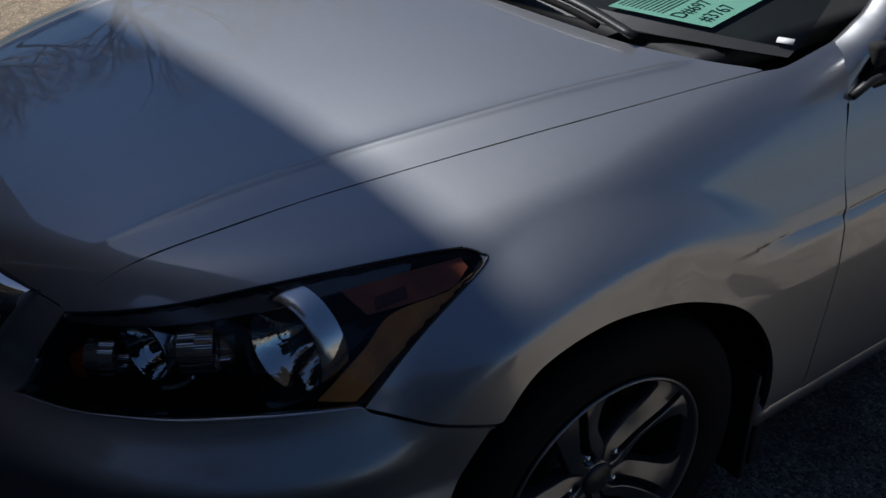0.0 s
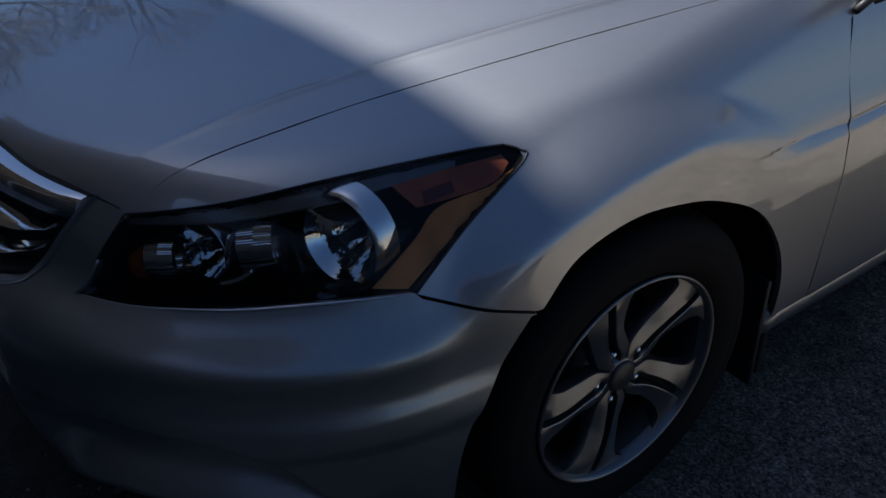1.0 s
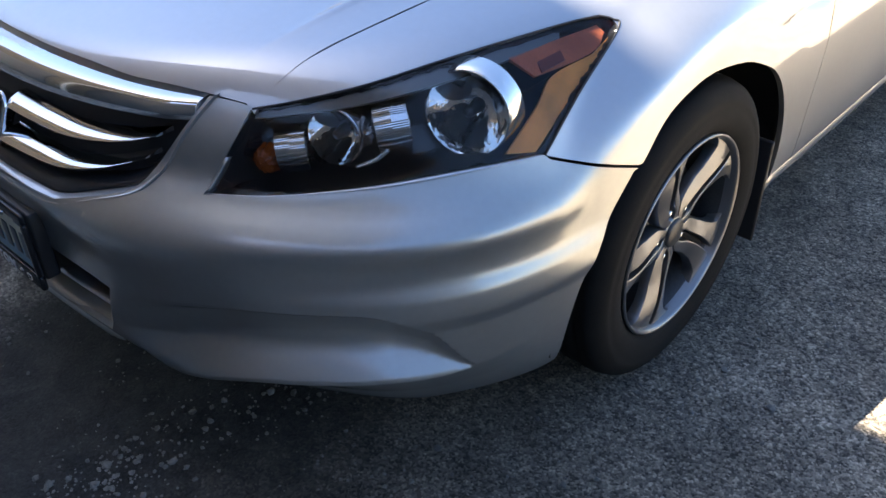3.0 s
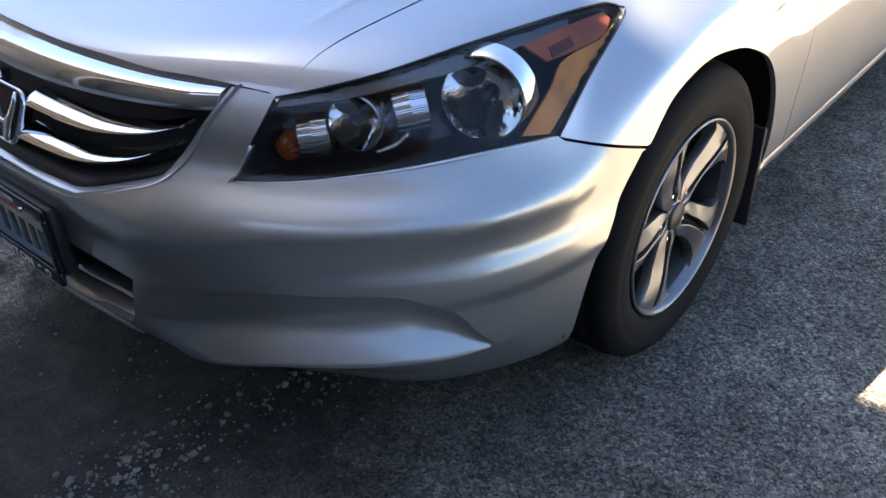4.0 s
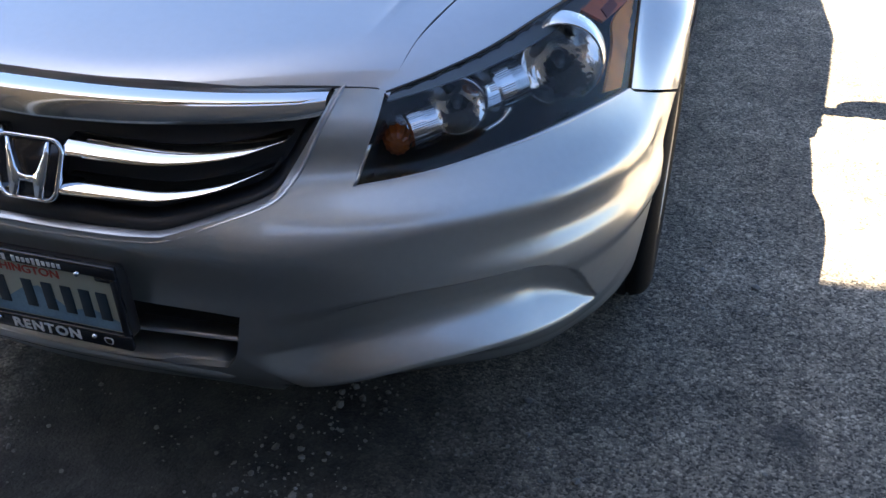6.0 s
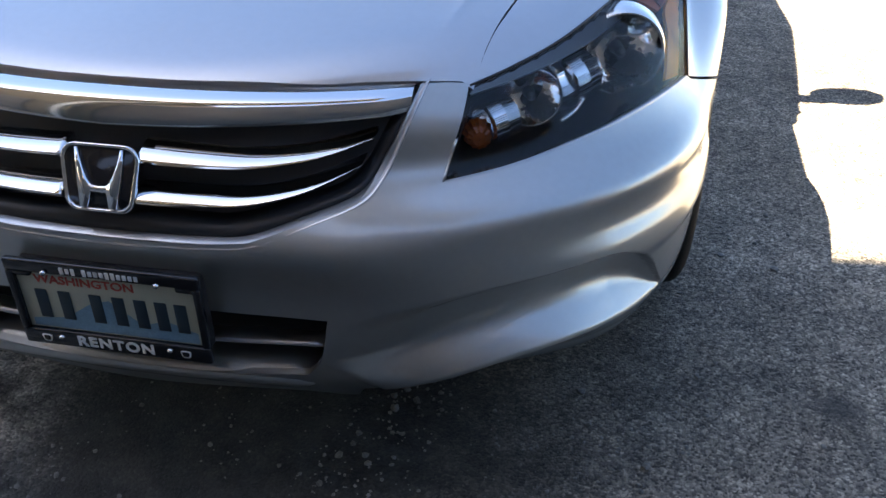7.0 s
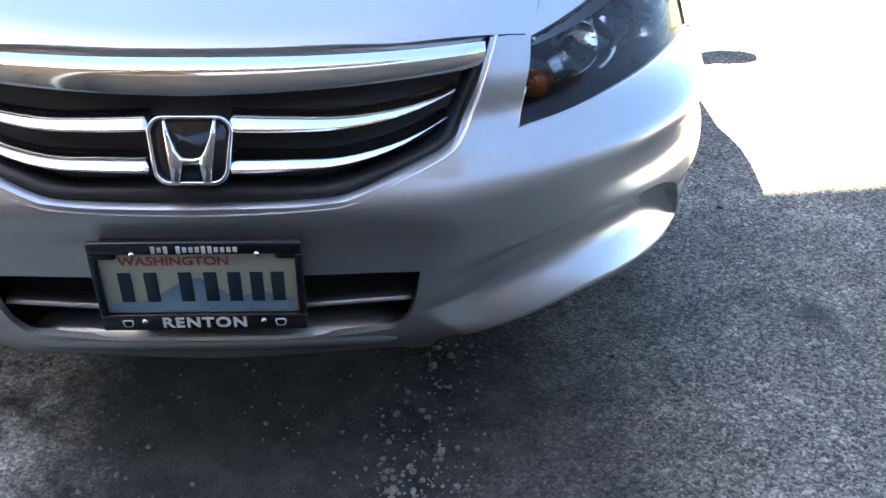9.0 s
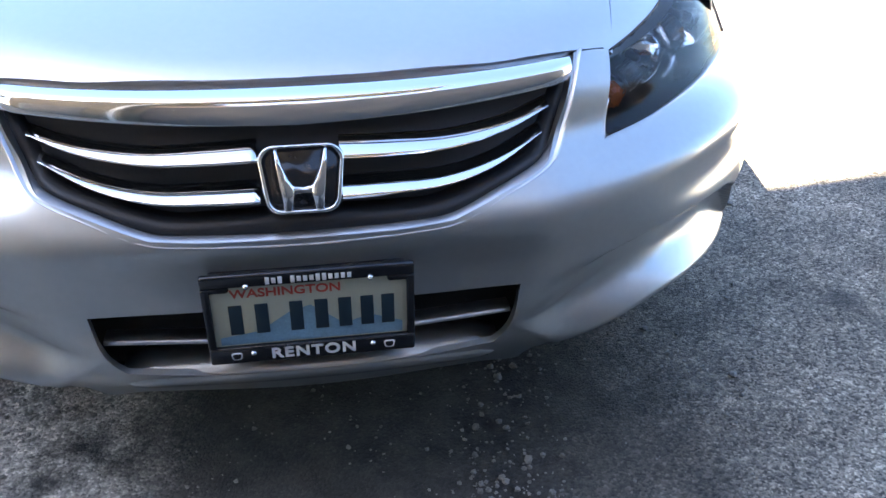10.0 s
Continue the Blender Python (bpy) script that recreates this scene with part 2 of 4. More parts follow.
def relief(th, y, z, base):
    """Scoop, flare and crease, as metres outwards."""
    top, low = SCOOP_TOP(th), SCOOP_LOW(th)
    w = (top - z) / np.maximum(top - low, .01)
    tall = np.clip((top - low) / .135, 0, 1)
    left = 23.4 - 62 * (np.clip(z, .245, .33) - .245)
    ends = smooth01((th - left) / (6.5 + 70 * np.clip(z - .29, 0, .1))) * smooth01((55 - th) / 2.0)
    crisp = .22 - .14 * smooth01((th - 24) / 16)
    start = .30 + .30 * smooth01((th - 28) / 14)
    fall, ramp = start + (1 - start) * np.clip(w, 0, 2) / .66, (1 - w) / .42
    part_ = np.clip(.5 + .5 * (ramp - fall) / .40, 0, 1)
    groove = np.clip(ramp * (1 - part_) + fall * part_ - .40 * part_ * (1 - part_), 0, 1.2)
    scoop = -.056 * tall * ends * smooth01(w / crisp) * groove
    scoop = scoop + .006 * smooth01((w - .55) / .45) * smooth01((th - left) / 1.2) * smooth01((36 - th) / 9)
    scoop = scoop - (.85 - .65 * smooth01((th - 36) / 14)) * np.clip(low - z, 0, .045) * smooth01((th - 21.5) / 2) * smooth01((62 - th) / 9)
    fold = np.interp(z, [.30, .32, .454, .503, .538, .595], [19.1, 19.3, 21.2, 21.5, 22.5, 24.5])
    scoop = scoop + .0045 * np.exp(-((th - fold) / 3.2) ** 2) * smooth01((z - .31) / .06) * smooth01((.64 - z) / .06)
    d = np.hypot(y - ARCH_Y, z - ARCH_Z)
    flare = (RIM(th) + .004 - .04 * np.abs(z - .585) - base) * smooth01((.51 - d) / .085) * smooth01((th - 58) / 9) * smooth01((z - .42) / .12) * smooth01((1.46 - y) / .34)
    u = (crease_line(y) - z) / .027
    crease = -.010 * smooth01((y - 1.13) / .22) * smooth01(u / .22) * np.clip(1 - u, 0, 1)
    step = .009 * smooth01((.502 - z) / .035) * smooth01((z - .40) / .04) * smooth01((th - 28) / 18) * smooth01((75 - th) / 13)
    return scoop + flare + crease + step


def ridge(x, y):
    """The raised line along each side of the hood."""
    line = np.interp(y, [.25, .37, .53, .70, .89, 1.08, 1.23], [.455, .482, .512, .553, .604, .653, .695])
    d = (x - line) / .018
    return (.0035 * np.exp(-(2.2 * d) ** 2) + .0025 * np.exp(-.4 * d * d)) * smooth01((y - .25) / .25) * smooth01((1.27 - y) / .08)


def shell(P, k=.05):
    x, y, z = np.abs(P[:, 0]), P[:, 1], P[:, 2]
    th = np.clip(np.degrees(np.arctan2(x, np.maximum(YC - y, 0) + 1e-9)), 0, 90)
    rho = np.where(y < YC, np.hypot(x, YC - y), x)
    base = SIDE(z, th)
    side = base + relief(th, y, z, base) - np.where(y > 3.7, .08 * np.clip((y - 3.7) / 1.2, 0, 1) ** 2, 0) - rho
    top = TOP(np.clip(y, 0, 1.7), np.clip(x, 0, 1.05)) + ridge(x, y) - z
    top = top + .2 * smooth01((y - 1.5) / .4)
    h = np.clip(1 - np.abs(side - top) / k, 0, None)
    return np.minimum(side, top) - h * h * k * .25


def march(eye, way, lo, hi, n=44):
    """Where rays first meet the shell."""
    a, b, last = np.full(len(eye), np.nan), np.full(len(eye), np.nan), lo
    for s in np.linspace(lo, hi, n)[1:]:
        todo = np.nonzero(np.isnan(a))[0]
        if not len(todo):
            break
        hit = todo[shell(eye[todo] + s * way[todo]) > 0]
        a[hit], b[hit] = last, s
        last = s
    a, b = np.nan_to_num(a, nan=hi), np.nan_to_num(b, nan=hi)
    for _ in range(16):
        c = (a + b) / 2
        inside = shell(eye + c[:, None] * way) > 0
        a, b = np.where(inside, a, c), np.where(inside, c, b)
    return eye + ((a + b) / 2)[:, None] * way


class Wrap:
    """Lays a panel round the car: along the outline and upwards, seen at a slope."""
    def __init__(self, slope):
        self.m = slope

    def flat(self, P):
        x, y, z = P[:, 0], P[:, 1], P[:, 2]
        s = np.where(y < YC, np.arctan2(x, YC - y), math.pi / 2 + y - YC)
        return np.c_[s, z - self.m * np.where(y < YC, np.hypot(x, YC - y), x)]

    def place(self, uv):
        s, q = uv[:, 0], uv[:, 1]
        a = np.minimum(s, math.pi / 2)
        d = np.c_[np.sin(a), -np.cos(a)]
        base = np.c_[np.zeros(len(s)), YC + np.maximum(s - math.pi / 2, 0)]
        eye = np.c_[base + d * 1.4, q + self.m * 1.4]
        return march(eye, np.c_[-d, np.full(len(s), -self.m)], .2, 1.2)


class Above:
    def flat(self, P):
        return P[:, :2].copy()

    def place(self, uv):
        return march(np.c_[uv, np.full(len(uv), 1.3)], np.tile((0., 0., -1.), (len(uv), 1)), .2, .9)


def inside(p, poly):
    a, b = poly, np.roll(poly, -1, 0)
    c = np.zeros(len(p), bool)
    for (x1, y1), (x2, y2) in zip(a, b):
        if y1 != y2:
            c ^= ((y1 > p[:, 1]) != (y2 > p[:, 1])) & (p[:, 0] < (x2 - x1) * (p[:, 1] - y1) / (y2 - y1) + x1)
    return c


def edge_distance(p, poly):
    d = np.full(len(p), 9.)
    for a, b in zip(poly, np.roll(poly, -1, 0)):
        e = b - a
        t = np.clip(((p - a) @ e) / max(e @ e, 1e-12), 0, 1)
        d = np.minimum(d, np.hypot(*(p - a - t[:, None] * e).T))
    return d


def trimmed(name, mapper, runs, step=.02, deep=.012, push=None, lift=0.0, both=False, extra=()):
    """A panel of the shell inside an outline of smooth runs that meet at corners; deep: its folded edge."""
    from mathutils.geometry import delaunay_2d_cdt
    line = []
    for run in runs:
        c = curve(mapper.flat(np.array(run, float)), 8)
        n = max(1, int(np.hypot(*np.diff(c, axis=0).T).sum() / (step * .8)))
        t = np.r_[0, np.cumsum(np.hypot(*np.diff(c, axis=0).T))]
        g = np.linspace(0, t[-1], n + 1)[:-1]
        line += list(np.c_[np.interp(g, t, c[:, 0]), np.interp(g, t, c[:, 1])])
    poly = np.array(line)
    lo, hi = poly.min(0), poly.max(0)
    gx, gy = np.arange(lo[0], hi[0], step), np.arange(lo[1], hi[1], step * .866)
    grid = np.array([(x + (j % 2) * step / 2, y) for j, y in enumerate(gy) for x in gx])
    grid = grid[inside(grid, poly)]
    grid = grid[edge_distance(grid, poly) > step * .45]
    if len(extra):
        more = mapper.flat(np.array(extra, float))
        more = more[inside(more, poly)]
        more = more[edge_distance(more, poly) > .003]
        far = np.array([not len(more) or np.hypot(*(more - g).T).min() > step * .4 for g in grid])
        grid = np.vstack([grid[far], more])
    pts = np.vstack([poly, grid])
    n = len(poly)
    co, _, tri, *_ = delaunay_2d_cdt([Vector(p) for p in pts], [(i, (i + 1) % n) for i in range(n)], [], 0, 1e-6)
    uv = np.array([tuple(c) for c in co])
    tri = np.array(tri)
    tri = tri[inside(uv[tri].mean(1), poly)]
    P = mapper.place(uv)
    N = np.zeros_like(P)
    for i in range(3):
        e = np.zeros(3)
        e[i] = 1.5e-3
        N[:, i] = shell(P - e) - shell(P + e)
    N /= np.linalg.norm(N, axis=1)[:, None] + 1e-12
    N[np.abs(P[:, 0]) < 1e-4, 0] = 0
    c = np.cross(P[tri[:, 1]] - P[tri[:, 0]], P[tri[:, 2]] - P[tri[:, 0]])
    turn = (c * N[tri].mean(1)).sum(1) < 0
    tri[turn] = tri[turn][:, ::-1]
    P = P + N * lift
    own = N.copy()
    if push is not None:
        P = P - N * push(edge_distance(uv, poly))[:, None]
    faces, verts, norms = [tuple(t) for t in tri], list(P), list(N)
    if deep:
        seen = {}
        for t in faces:
            for a, b in zip(t, t[1:] + t[:1]):
                seen[(a, b)] = 1
        rim = [(a, b) for a, b in seen if (b, a) not in seen]
        rim = [(a, b) for a, b in rim if not (both and abs(P[a][0]) < 2e-3 and abs(P[b][0]) < 2e-3)]
        made = {}
        for a in sorted({v for e in rim for v in e}):
            made[a] = len(verts)
            verts += [P[a], P[a] - N[a] * deep]
            norms += [np.zeros(3)] * 2
        faces += [(made[b], made[a], made[a] + 1, made[b] + 1) for a, b in rim]
    verts, norms = np.array(verts), np.array(norms)
    if both:
        m = len(verts)
        verts, norms = np.vstack([verts, verts * (-1, 1, 1)]), np.vstack([norms, norms * (-1, 1, 1)])
        faces += [tuple(i + m for i in reversed(f)) for f in faces]
    plain = push is not None
    me = mesh(name, verts, faces, True, None if plain else norms)
    if not plain:
        me["shell_n"] = [float(v) for v in norms.ravel()]
    return me


def pair(name, me, material, parent, label=""):
    """A part on the left of the car and its like on the right."""
    return part(name, me, material, parent, label), part(name, flipped(me), material, parent, label)


ARCH = [(.935, y, z) for y, z in ((1.335, .25), (1.32, .37), (1.28, .46), (1.19, .562), (1.075, .628), (.98, .658), (.87, .672), (.76, .648), (.689, .577))]
ARCH_FRONT = [(.91, y, z) for y, z in ((.689, .577), (.629, .491), (.598, .437), (.571, .381), (.552, .30), (.545, .21))]


def arc(a0, a1, y=ARCH_Y, r=ARCH_R, n=9, x=.93):
    """Points on a wheel arch from angle a0 to a1 (degrees from straight back, upwards)."""
    return [(x, y + r * math.cos(radians(a)), ARCH_Z + r * math.sin(radians(a))) for a in np.linspace(a0, a1, n)]

CREASE = [(.921, y, float(crease_line(y)) + d) for y in np.arange(1.12, 2.6, .014) for d in (.004, 0, -.005, -.010, -.017, -.024, -.029)]
LIP = [(math.sin(radians(a)), YC - math.cos(radians(a)), float(SCOOP_LOW(a)) + d) for a in np.arange(19, 60, .45) for d in (.058, .047, .036, .026, .018, .012, .006, 0, -.004, -.010)]
LIP += [(math.sin(radians(a + e)), YC - math.cos(radians(a + e)), z) for z in np.arange(.246, .335, .006) for a in (23.4 - 62 * (z - .245),) for e in (-.4, 0, .4, .9, 1.5)]

LIP += [(math.sin(radians(a)), YC - math.cos(radians(a)), float(SCOOP_TOP(a)) + d) for a in np.arange(46.1, 54.4, .3) for d in (.010, .006, .0, -.0055, -.011, -.019, -.026, -.034)]
LIP += [(math.sin(radians(a)), YC - math.cos(radians(a)), float(SCOOP_TOP(a)) + d) for a in np.arange(20, 53.4, .6) for d in (.003, -.003, -.008, -.014)]

# ---- the car ----
car = tagged(new("car"), "silver four-door saloon car parked on worn asphalt", "car")
GAP = [(.527, .243, .72), (.535, .29, .75), (.548, .353, .773), (.575, .465, .795), (.608, .605, .819), (.651, .769, .84), (.695, .935, .859), (.742, 1.121, .878), (.787, 1.324, .894)]
NOSE = [(0, .13, .726), (.10, .133, .726), (.195, .143, .725), (.30, .163, .725), (.382, .188, .724), (.46, .216, .722), (.52, .240, .72)]
COWL = [(.783, 1.326, .894), (.73, 1.285, .9), (.672, 1.25, .905), (.58, 1.205, .91), (.471, 1.178, .92), (.284, 1.152, .926), (.14, 1.143, .93), (0, 1.14, .93)]
LAMP_TOP = [(.522, .240, .717), (.573, .293, .727), (.641, .369, .747), (.71, .495, .771), (.775, .658, .785), (.803, .722, .788)]
LAMP_TIP = [(.803, .722, .788), (.82, .738, .782), (.832, .736, .770)]
LAMP_BACK = [(.832, .736, .770), (.845, .624, .709), (.853, .527, .638)]
CORNER = tuple(float(v) for v in Wrap(.6).place(Wrap(.6).flat(np.array([[.490, .160, .593]])))[0])
LAMP_LOW = [(.853, .527, .638), (.835, .481, .640), (.784, .39, .637), (.725, .317, .628), (.658, .254, .619), (.584, .199, .608), CORNER]
LAMP_IN = [CORNER, (.508, .190, .65), (.522, .240, .717)]
SEAM = [(.926, .689, .577), (.893, .608, .603), (.853, .527, .638)]
seam_wrap = Wrap(.5)
SEAM_LOW = [tuple(p) for p in seam_wrap.place(seam_wrap.flat(curve([(x, y, z - .006) for x, y, z in SEAM], 4)))]
SEAM = [tuple(p) for p in seam_wrap.place(seam_wrap.flat(curve(SEAM, 4)))]
DOOR_GAP = [(.858, 1.464, .824), (.904, 1.440, .755), (.922, 1.424, .661), (.927, 1.430, .50), (.919, 1.434, .366), (.905, 1.44, .25)]
MOUTH = [(.452, .215, .722), (.436, .182, .687), (.414, .138, .634), (.398, .115, .605)]
MOUTH_LOW = [(.398, .115, .605), (.375, .10, .585), (.306, .066, .561), (.225, .037, .535)]
MOUTH_MID = [(.225, .037, .535), (.16, .03, .530), (.09, .025, .528), (0, .023, .527)]


def swap(run):
    return list(reversed(run))


hood_line = lambda run, dx: [(x - dx, y, z) for x, y, z in run]
hood = part("hood", trimmed("hood", Above(), [[(x, y + (.014 if x < .25 else .010), z) for x, y, z in NOSE[:-1]] + [(.518, .249, .723)], hood_line(GAP, .003), COWL, [COWL[-1], (0, .6, .9), NOSE[0]]], .016, .02, both=True, extra=[(float(np.interp(y, [.25, .37, .53, .70, .89, 1.08, 1.23], [.455, .482, .512, .553, .604, .653, .695])) + d, y, .85) for y in np.arange(.28, 1.28, .012) for d in (-.014, -.008, -.003, .003, .008, .014)]), PAINT, car, "silver bonnet with a raised line along each side")
fender = trimmed("fender", Wrap(1.0), [GAP, [GAP[-1], (.798, 1.36, .897), (.797, 1.41, .902), (.785, 1.494, .905)], [(.785, 1.494, .905), (.838, 1.519, .868)], [(.838, 1.519, .868), (.850, 1.492, .846), DOOR_GAP[0]], DOOR_GAP, [DOOR_GAP[-1], (.905, 1.335, .25)], ARCH, SEAM, swap(LAMP_BACK), swap(LAMP_TIP), swap(LAMP_TOP)], .016, .012, extra=CREASE)
pair("fender", fender, PAINT, car)
lower = [(.90, .545, .205), (.80, .39, .200), (.65, .20, .212), (.52, .11, .215), (.43, .06, .203), (.36, .045, .203), (.27, .035, .222), (0, .03, .222)]
bumper = trimmed("bumper", Wrap(0.0), [MOUTH, MOUTH_LOW, MOUTH_MID, [MOUTH_MID[-1], (0, .03, .403)],
    [(0, .03, .403), (.165, .034, .402), (.336, .04, .404)], [(.336, .04, .404), (.321, .037, .328), (.296, .04, .29)], [(.296, .04, .29), (.159, .035, .274), (0, .03, .272)],
    [(0, .03, .272), (0, .03, .222)], swap(lower), swap(ARCH_FRONT), SEAM_LOW, LAMP_LOW, LAMP_IN, [(.522, .238, .716), (.49, .23, .72), (.452, .215, .722)]], .011, .012, both=True, extra=LIP)
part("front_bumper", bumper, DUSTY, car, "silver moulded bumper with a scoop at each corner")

# inner dark structure, so that nothing shows through the gaps
part("inner_structure", block(1.15, .9, .30, (0, .80, .52), .05), DARK, car)
for sx in (1, -1):
    v, f = [], []
    for i, a in enumerate(np.linspace(-28, 190, 44)):
        for r, x in ((.42, .60), (.42, .80), (.41, .885)):
            v.append((sx * x, ARCH_Y + r * math.cos(radians(a)), ARCH_Z + r * math.sin(radians(a))))
        if i:
            f += [(3 * i - 3 + j, 3 * i - 2 + j, 3 * i + 1 + j, 3 * i + j) for j in range(2)]
    part("arch_liner", mesh("arch_liner", v, f), DARK, car)
    part("liner_plate", block(.25, .02, .50, (sx * .765, 1.358, .33), .004), DARK, car)
    part("mud_flap", block(.20, .012, .26, (sx * .82, 1.285, .235), .004), BLACK, car)

# body sides behind the fenders
def side_panel(runs, step=.022):
    return trimmed("panel", Wrap(0.0), runs, step, .012, extra=CREASE)

def side(y, z):
    return (.92, y, z)

pair("front_door", side_panel([[side(1.470, .822), side(1.444, .755), side(1.428, .661), side(1.434, .50), side(1.438, .366), side(1.444, .25)], [side(1.444, .25), side(2.50, .25)], [side(2.50, .25), side(2.53, .60), side(2.54, .86)], [side(2.54, .86), side(1.56, .857), side(1.470, .822)]]), PAINT, car)
pair("rear_door", side_panel([[side(2.506, .25), side(2.536, .60), side(2.546, .86)][::-1], [side(2.506, .25), side(3.36, .25)], [side(3.36, .25), side(3.42, .45), side(3.55, .66), side(3.56, .87)], [side(3.56, .87), side(2.546, .86)]]), PAINT, car)
pair("rear_quarter", side_panel([[side(3.566, .87), side(3.556, .66), side(3.40, .45), side(3.38, .25)], arc(170, 8, 3.74, .35), [side(4.09, .25), side(4.85, .25)], [side(4.85, .25), side(4.87, .6), side(4.85, .885)], [side(4.85, .885), side(3.566, .87)]]), PAINT, car)
for sx in (1, -1):
    part("sill", loft("sill", [[(sx * (.895 + dx), y, z) for dx, z in ((0, .262), (.010, .254), (.013, .236), (.004, .205), (-.04, .17), (-.12, .17), (-.12, .262))] for y in (1.33, 1.36, 2.3, 3.36)]), PAINT, car)

# greenhouse
def patch(name, rows):
    k = len(rows[0])
    return mesh(name, [p for r in rows for p in r], [(i * k + j, i * k + j + 1, (i + 1) * k + j + 1, (i + 1) * k + j) for i in range(len(rows) - 1) for j in range(k - 1)])

def across(half, y0, y1, z0, z1, n=17):
    return [(half * t, y0 + (y1 - y0) * abs(t) ** 2.2, z0 + (z1 - z0) * abs(t) ** 2.2) for t in np.linspace(-1, 1, n)]

shield = [across(.775 - .20 * t, 1.165 + .86 * t, 1.40 + .72 * t, .915 + .515 * t - .0 + .06 * t * (1 - t), .892 + .49 * t ** 1.3) for t in np.linspace(0, 1, 9)]
glass_front = part("windscreen", patch("windscreen", shield), WINDOW, car, "dark windscreen glass")
glass_front.visible_shadow = False
# black strip over the glass foot, standing in for the cowl's shadow
part("cowl_shade_strip", patch("cowl_shade_strip", [[(x, y - .002, z + .004) for x, y, z in across(.775 - .20 * t, 1.165 + .86 * t, 1.40 + .72 * t, .915 + .515 * t + .06 * t * (1 - t), .892 + .49 * t ** 1.3)] for t in np.linspace(0, .035, 3)]), BLACK, car, "black strip for the shaded cowl at the foot of the windscreen")
roof = [across(.575 + .03 * math.sin(math.pi * t), 2.025 + 1.35 * t, 2.12 + 1.25 * t, 1.43 + .045 * math.sin(math.pi * t), 1.385 + .03 * math.sin(math.pi * t)) for t in np.linspace(0, 1, 9)]
part("roof", patch("roof", roof), PAINT, car)
part("rear_window", patch("rear_window", [across(.575 + .09 * t, 3.375 + .72 * t, 3.37 + .55 * t, 1.43 - .40 * t, 1.385 - .42 * t) for t in np.linspace(0, 1, 7)]), WINDOW, car)
part("boot_lid", patch("boot_lid", [across(.78, 4.07 + .78 * t, 3.92 + .88 * t, 1.035 - .03 * t * t, .95 - .05 * t * t) for t in np.linspace(0, 1, 5)] + [across(.78, 4.87, 4.80, .60, .60)]), PAINT, car)
part("rear_bumper", loft("rear_bumper", [[(x, 4.93 - .10 * abs(x / .86) ** 3, .30), (x, 4.95 - .12 * abs(x / .86) ** 3, .50), (x, 4.88 - .10 * abs(x / .86) ** 3, .64), (x, 4.6, .64), (x, 4.6, .30)] for x in np.linspace(-.86, .86, 15)]), PAINT, car)
part("floor_pan", block(1.5, 3.9, .06, (0, 2.9, .24), .01), DARK, car)
